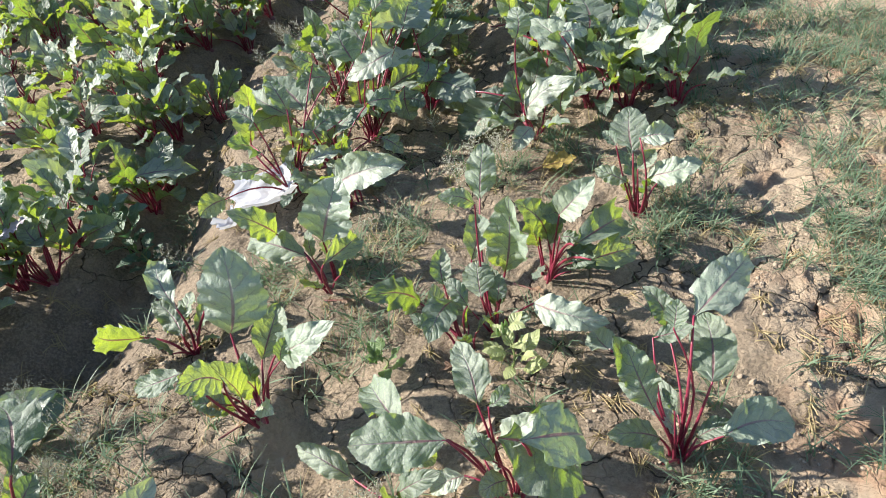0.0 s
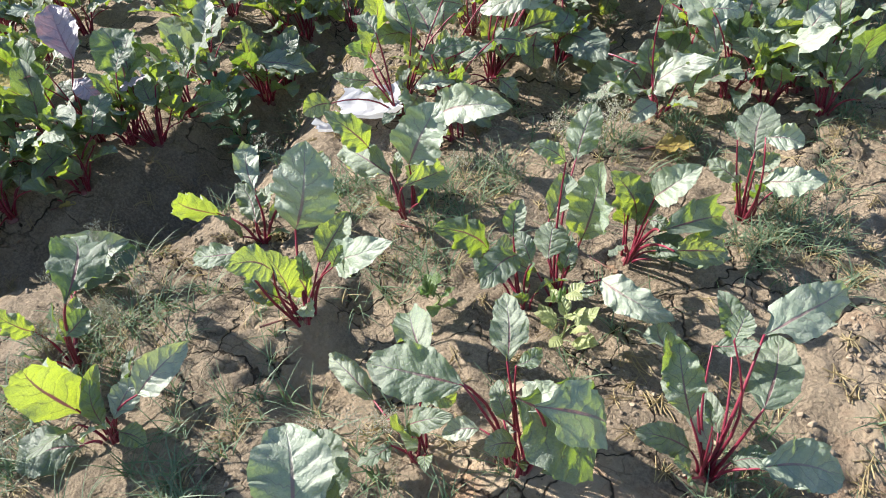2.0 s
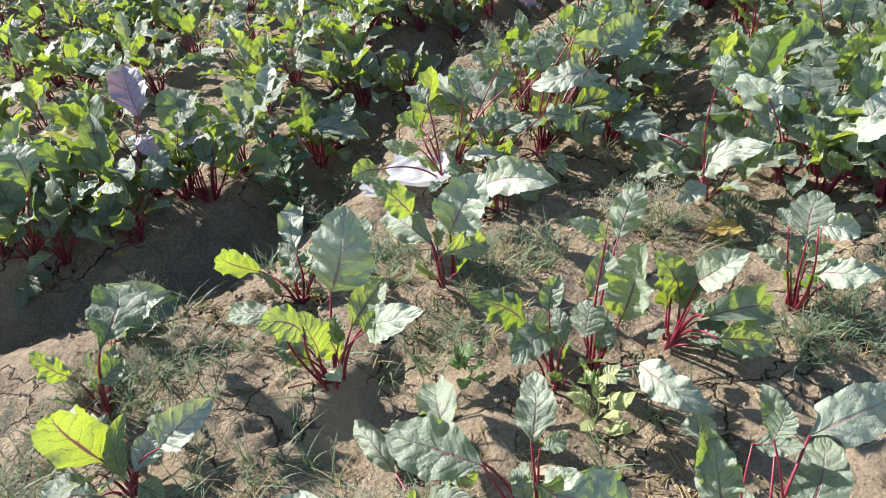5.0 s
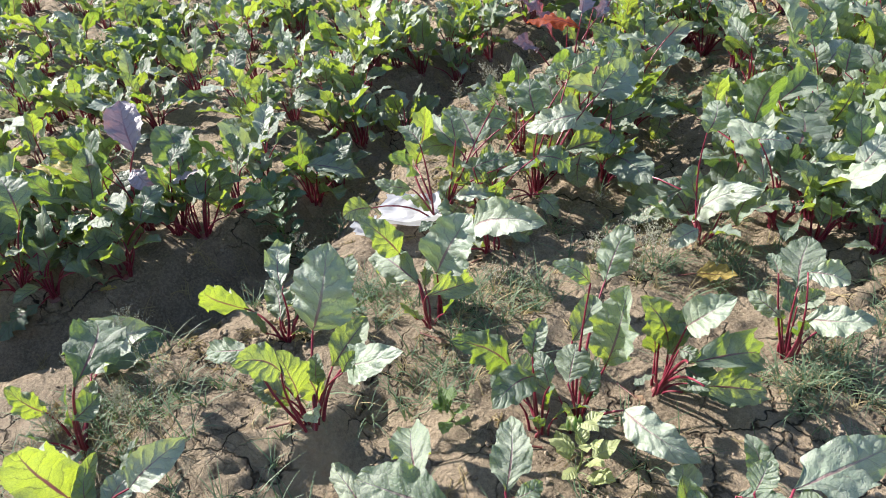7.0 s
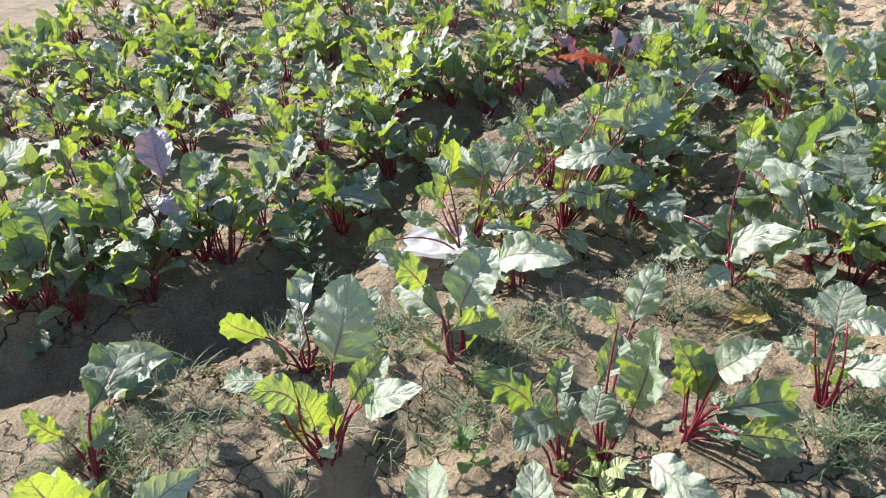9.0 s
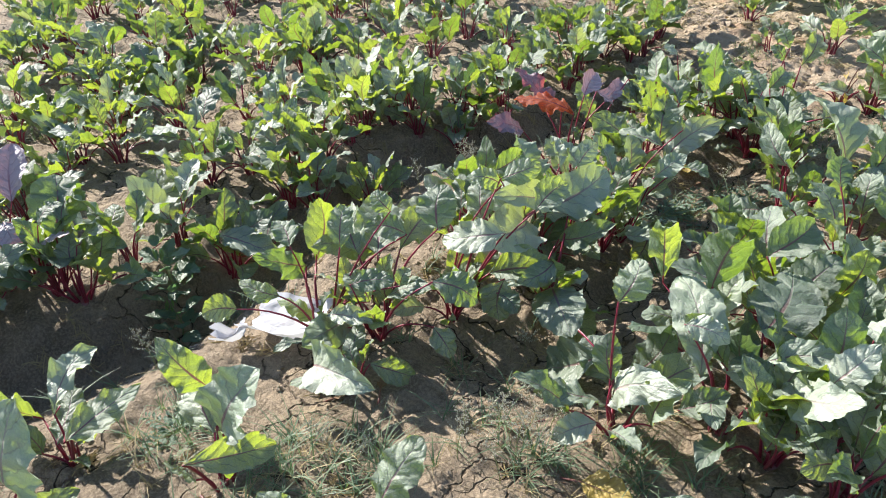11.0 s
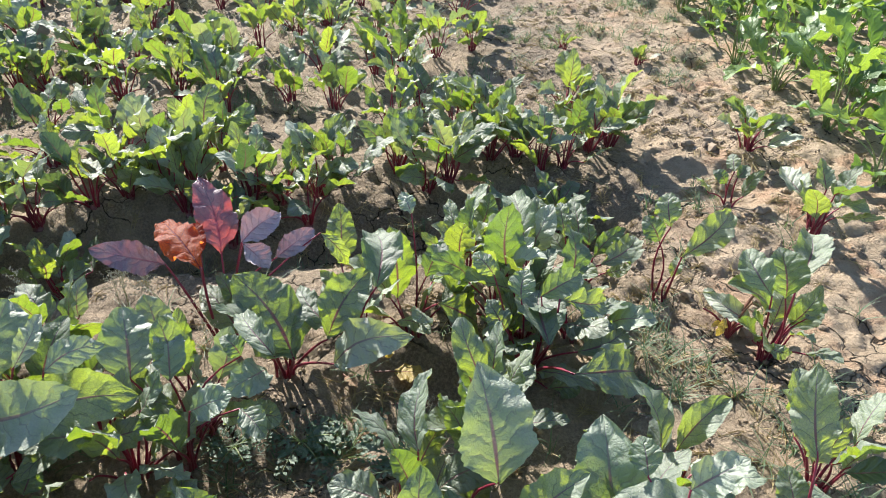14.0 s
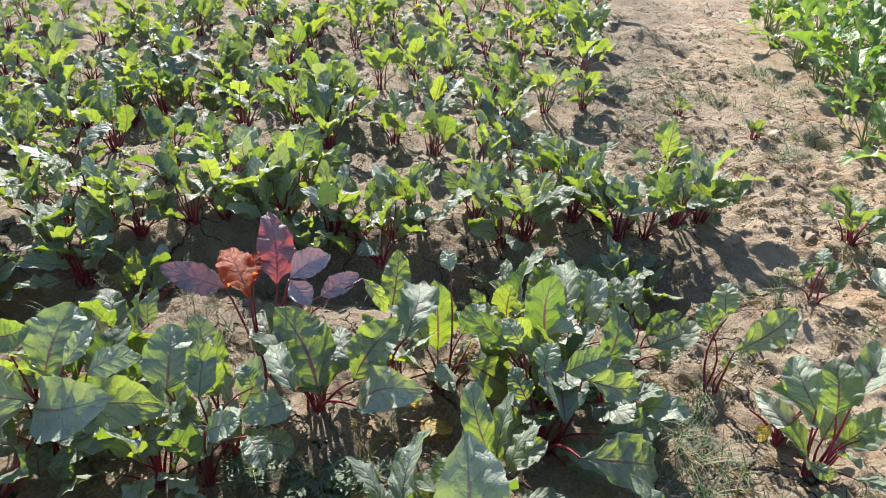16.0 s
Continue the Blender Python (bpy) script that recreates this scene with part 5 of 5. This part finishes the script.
SEEDS = (
    (-0.58, 0.9, 0.16, 0.05), (-0.66, 0.8, 0.14, -0.04), (-0.72, 0.72, 0.16, 0.03), (-0.68, 0.62, 0.12, 0.05), (-0.02, 0.72, 0.1, 0.03), (0.05, 0.78, 0.12, -0.03), (0.24, 0.93, 0.12, -0.03),
    (-0.64, 0.95, 0.22, -0.03), (-0.61, 0.84, 0.1, 0.03), (-0.64, 0.66, 0.13, -0.02), (0.25, 1.96, 0.16, 0.02), (-0.74, 2.83, 0.14, 0.02),
    (-0.57, 2.62, 0.18, -0.02), (-0.48, 2.92, 0.16, 0.02), (-0.40, 3.01, 0.16, 0.01), (-0.07, 3.45, 0.12, 0.03), (-0.71, 0.55, 0.16, 0.02),
    (-0.58, 0.44, 0.14, -0.03), (0.13, 0.82, 0.12, -0.04), (0.26, 1.90, 0.14, -0.03), (0.15, 1.88, 0.12, 0.02), (-1.17, 3.47, 0.14, 0.02), (-3.44, 3.34, 0.16, 0.02),
    (-0.82, 0.60, 0.10, 0.04), (-0.75, 0.53, 0.12, 0.01), (-0.64, 0.47, 0.10, -0.05), (-0.73, 0.72, 0.10, 0.02), (-0.76, 0.72, 0.12, -0.02), (-0.66, 0.84, 0.10, 0.04), (-0.76, 0.99, 0.18, 0.00), (-0.80, 1.07, 0.14, -0.05), (-0.68, 0.85, 0.10, 0.05), (0.10, 0.86, 0.06, 0.05), (0.13, 0.84, 0.07, 0.03), (0.25, 2.04, 0.16, -0.03), (0.25, 2.08, 0.12, 0.04), (0.27, 1.99, 0.10, 0.04), (-0.05, 1.69, 0.08, -0.04), (-0.01, 1.72, 0.08, 0.04), (-0.46, 1.53, 0.06, 0.02), (-0.59, 0.49, 0.10, 0.00), (-0.82, 0.88, 0.08, -0.03), (-0.72, 2.81, 0.14, 0.01), (-0.69, 2.87, 0.12, 0.03), (0.28, 1.62, 0.06, 0.00), (-0.74, 2.59, 0.17, -0.01), (-0.66, 2.91, 0.15, -0.05), (-0.54, 3.01, 0.16, 0.05), (-1.20, 3.46, 0.14, -0.02), (-1.30, 4.69, 0.12, 0.04), (-0.74, 2.83, 0.16, -0.03), (-0.75, 2.89, 0.14, -0.05), (0.18, 1.98, 0.14, 0.02), (0.21, 1.99, 0.12, -0.04), (0.23, 2.01, 0.12, 0.04), (0.11, 1.94, 0.10, 0.01), (-0.65, 1.55, 0.12, -0.03), (-0.02, 2.31, 0.06, 0.00),
)


# ---- weeds, litter and dead leaves ----
def flat_leaf(x, y, az, length, width, kind, label, lift=0.012):
    """A dead or fallen leaf lying on the soil."""
    rng = np.random.RandomState(int(abs(x * 331 + y * 77) * 100) % 9973)
    mesh = blade_mesh((0, 0, lift), az, length, rng.uniform(-2, 6), width, rng.uniform(15, 40), rng.uniform(-8, 8), rng)
    ob = new("fallen_leaf", mesh)
    mesh.materials.append(LEAF[kind])
    ob.location = (x, y, soil_at(x, y))
    tagged(ob, label, "leaf")
    part("stalk", tube_mesh("stalk", [(-0.05 * math.cos(radians(az)), -0.05 * math.sin(radians(az)), 0.004), (0, 0, lift), (0.02 * math.cos(radians(az)), 0.02 * math.sin(radians(az)), lift)], (0.003, 0.0025, 0.0015), 6), STEM_DRY, ob)
    return ob


flat_leaf(PXY["yellow"][0] - 0.05, PXY["yellow"][1], 15, 0.11, 0.7, "dry", "yellowed dead beet leaf lying on the soil", 0.02)
flat_leaf(PXY["orange"][0], PXY["orange"][1], 40, 0.06, 0.45, "dry", "small orange dead leaf on the soil")
flat_leaf(PXY["deadleaf"][0], PXY["deadleaf"][1], 60, 0.1, 0.6, "dry", "brown-yellow dead leaf lying between the plants")


for k, (lx, ly) in enumerate(((-0.1, 1.42), (-0.2, 1.8), (-0.14, 1.9), (0.24, 1.24), (0.38, 1.3), (0.4, 1.5), (-0.22, 1.0), (0.36, 0.92), (0.64, 1.04), (0.2, 2.05), (0.32, 2.12), (-0.26, 3.32), (-0.16, 3.46), (-0.08, 3.3), (0.02, 3.66), (-0.3, 2.1))):
    flat_leaf(lx, ly, 67 * k, 0.035 + 0.006 * (k % 4), 0.5, "litter", "small shrivelled brown dead leaf on the soil", 0.007)


def paper(x, y, turn, wide, deep, rng):
    """A crumpled sheet of white paper, its folds and curled corner modelled."""
    nu, nv = 19, 15
    u, v = np.meshgrid(np.linspace(-1, 1, nu), np.linspace(-1, 1, nv))
    px, py = u * wide / 2, v * deep / 2
    z = 0.012 + 0.5 * np.maximum(ground_height(x + px, y + py) - soil_at(x, y), -0.01)
    for _ in range(7):
        a, off = rng.uniform(0, np.pi), rng.uniform(-0.5, 0.5)
        z = z + rng.uniform(0.004, 0.016) * np.abs(np.cos(a) * u + np.sin(a) * v - off)
    z = z + 0.05 * np.maximum(u - 0.5, 0) ** 1.5 + 0.04 * np.maximum(-v - 0.6, 0)
    px = px * (1 + 0.06 * np.sin(5 * v)) + 0.01 * np.sin(9 * v)
    c, s = math.cos(radians(turn)), math.sin(radians(turn))
    ob = new("paper_sheet", sheet_mesh("paper_sheet", np.stack([px * c - py * s, px * s + py * c, z], -1).reshape(-1, 3), nu, nv))
    ob.data.polygons.foreach_set("use_smooth", np.zeros(len(ob.data.polygons), bool))
    ob.data.materials.append(PAPER)
    ob.location = (x, y, soil_at(x, y))
    return tagged(ob, "crumpled white paper sheet lying in the furrow", "paper")


paper(PXY["paper"][0], PXY["paper"][1] + 0.02, 25, 0.21, 0.16, np.random.RandomState(3))
paper(PXY["paper"][0] - 0.07, PXY["paper"][1] - 0.12, 60, 0.08, 0.07, np.random.RandomState(4))


def broad_weed(x, y, tall, count, kind, label, spread=0.07):
    """An upright weed with small pointed leaves up its stem."""
    rng = np.random.RandomState(int(abs(x * 613 + y * 211) * 100) % 9973)
    plant = new("broadleaf_weed")
    plant.location = (x, y, soil_at(x, y) - 0.003)
    tagged(plant, label, "weed", "broad-leaved weeds among the beets")
    t = np.linspace(0, 1, 8)
    path = np.stack([0.02 * np.sin(3 * t), 0.015 * np.sin(2 * t + 1) - 0.0126, tall * t], 1)
    part("stem", tube_mesh("stem", path, 0.003 * (1.1 - t * 0.7), 6), STEM_GREEN, plant)
    for i in range(count):
        f = 0.15 + 0.8 * i / count
        k = path[min(7, int(f * 8))]
        az = i * 137.5 + rng.uniform(-15, 15)
        size = spread * (1.15 - 0.6 * f) * rng.uniform(0.7, 1.2)
        end = k + 0.4 * size * np.array([math.cos(radians(az)), math.sin(radians(az)), 0.5])
        leaf = part("leaf", blade_mesh(end, az, size, rng.uniform(5, 40), 0.62, rng.uniform(10, 50), 0, rng, "plain", 7, 9), LEAF[kind], plant)
        part("stalk", tube_mesh("stalk", [k, 0.5 * (k + end) + (0, 0, 0.004), end], (0.0012, 0.001, 0.0008), 5), STEM_GREEN, leaf)
    for i in range(4):
        tip = path[-1] + rng.uniform(-0.012, 0.012, 3)
        part("bud", tube_mesh("bud", [tip - (0, 0, 0.012), tip, tip + (0, 0, 0.016)], (0.002, 0.005, 0.001), 6), LEAF["weed"], plant)


broad_weed(*PXY["bw1"], 0.19, 14, "paleweed", "pale yellow-green broad-leaved weed beside a beet", 0.06)
broad_weed(*PXY["bw2"], 0.07, 8, "weed", "small pale green seedling weed in the soil", 0.05)
broad_weed(*PXY["bw3"], 0.2, 18, "fern", "grey-green broad-leaved weed beside the furrow", 0.09)
broad_weed(PXY["bw3"][0] + 0.06, PXY["bw3"][1] - 0.03, 0.13, 12, "fern", "low grey-green broad-leaved weed at the furrow", 0.08)


def fern_weed(x, y, radius, fronds):
    """A low weed with finely cut, feathery blue-green leaves."""
    rng = np.random.RandomState(int(abs(x * 97 + y * 513) * 100) % 9973)
    plant = new("feathery_weed")
    plant.location = (x, y, soil_at(x, y) - 0.002)
    tagged(plant, "low feathery blue-green weed with finely cut leaves", "weed", "feathery weeds on the soil")
    for i in range(fronds):
        az = i * 360 / fronds + rng.uniform(-15, 15)
        rise, size = rng.uniform(0.25, 0.8), radius * rng.uniform(0.7, 1.1)
        t = np.linspace(0, 1, 7)
        path = np.stack([size * t * math.cos(radians(az)), size * t * math.sin(radians(az)), size * rise * t * (1.3 - 0.8 * t)], 1)
        frond = part("frond", tube_mesh("frond", path, 0.0018 * (1.1 - 0.8 * t), 5), STEM_GREEN, plant)
        for j in range(1, 7):
            for sgn in (-1, 1):
                a2 = az + sgn * rng.uniform(42, 62)
                part("leaflet", blade_mesh(path[j], a2, size * 0.42 * (1.05 - 0.1 * j), rng.uniform(0, 25), 0.42, 20, 0, rng, "lobed", 5, 9), LEAF["fern"], frond)


fern_weed(*PXY["fern1"], 0.08, 9)
fern_weed(*PXY["fern2"], 0.11, 10)
fern_weed(*PXY["fern3"], 0.09, 9)
fern_weed(*PXY["fern4"], 0.12, 10)
fern_weed(PXY["fern4"][0] + 0.12, PXY["fern4"][1] + 0.1, 0.1, 9)


def seed_head(x, y, tall, lean):
    """A thin grass stem with an open, pale, branching seed head."""
    rng = np.random.RandomState(int(abs(x * 457 + y * 89) * 100) % 9973)
    plant = new("seeding_grass")
    plant.location = (x, y, soil_at(x, y) - 0.002)
    tagged(plant, "thin wild grass stem with a pale feathery seed head", "grass stem", "seeding grasses among the beets")
    t = np.linspace(0, 1, 8)
    path = np.stack([lean * t**2, 0.4 * lean * t**2, tall * t], 1)
    part("stem", tube_mesh("stem", path, 0.0011 * (1.1 - 0.7 * t), 5), STEM_GREEN, plant)
    verts, faces = [], []
    octa = np.array([(1, 0, 0), (-1, 0, 0), (0, 1, 0), (0, -1, 0), (0, 0, 1.8), (0, 0, -1.8)])
    tri = [(4, 0, 2), (4, 2, 1), (4, 1, 3), (4, 3, 0), (5, 2, 0), (5, 1, 2), (5, 3, 1), (5, 0, 3)]
    for i in range(13):
        f = 0.5 + 0.5 * i / 12
        k = np.array([np.interp(f, t, path[:, c]) for c in range(3)])
        az, size = i * 137.5, (0.05 - 0.035 * (i / 12)) * rng.uniform(0.7, 1.2)
        for j in range(9):
            p = k + size * (j + 1) / 9 * np.array([math.cos(radians(az)), math.sin(radians(az)), 0.75]) + rng.uniform(-0.004, 0.004, 3)
            faces += [tuple(q + len(verts) for q in face) for face in tri]
            verts += (octa * 0.0015 + p).tolist()
        tip = k + size * np.array([math.cos(radians(az)), math.sin(radians(az)), 0.75])
        side = 0.0005 * np.array([-math.sin(radians(az)), math.cos(radians(az)), 0])
        faces.append((len(verts), len(verts) + 1, len(verts) + 2))
        verts += [(k + side).tolist(), (k - side).tolist(), tip.tolist()]
    mesh = bpy.data.meshes.new("seed_spray")
    mesh.from_pydata(verts, [], faces)
    mesh.update()
    mesh.materials.append(SEED)
    part("seed_spray", mesh, SEED, plant, "pale open seed spray")


for sx, sy, stall, slean in SEEDS:
    seed_head(sx, sy, stall, slean)


def withered_beet(x, y):
    """A dying plant: bare dark red stalks and shrivelled leaf rags."""
    rng = np.random.RandomState(12)
    plant = new("withered_beet_plant")
    plant.location = (x, y, soil_at(x, y) - 0.003)
    tagged(plant, "withered beet plant with bare dark red stalks", "beet plant")
    a = np.linspace(0, 1, 6)
    part("root_crown", tube_mesh("root_crown", np.stack([0 * a, 0 * a, 0.03 * a - 0.012], 1), 0.022 * np.cos(a * 1.4), 9), ROOT, plant)
    for i in range(11):
        az, out, high = i * 137.5, rng.uniform(0.03, 0.12), rng.uniform(0.06, 0.2)
        end = np.array([out * math.cos(radians(az)), out * math.sin(radians(az)), high])
        stalk = part("stalk", tube_mesh("stalk", stalk_path((0, 0, 0.004), end), np.linspace(0.0055, 0.002, 7), 6), STEM_DRY if i % 3 == 0 else STEM_RED, plant)
        if i % 2 == 0:
            part("leaf_rag", blade_mesh(end, az, rng.uniform(0.03, 0.06), rng.uniform(-50, 30), 0.4, 70, 40, rng, "beet", 7, 9), LEAF["dry" if i % 4 else "dark"], stalk)


withered_beet(*PXY["dead"])
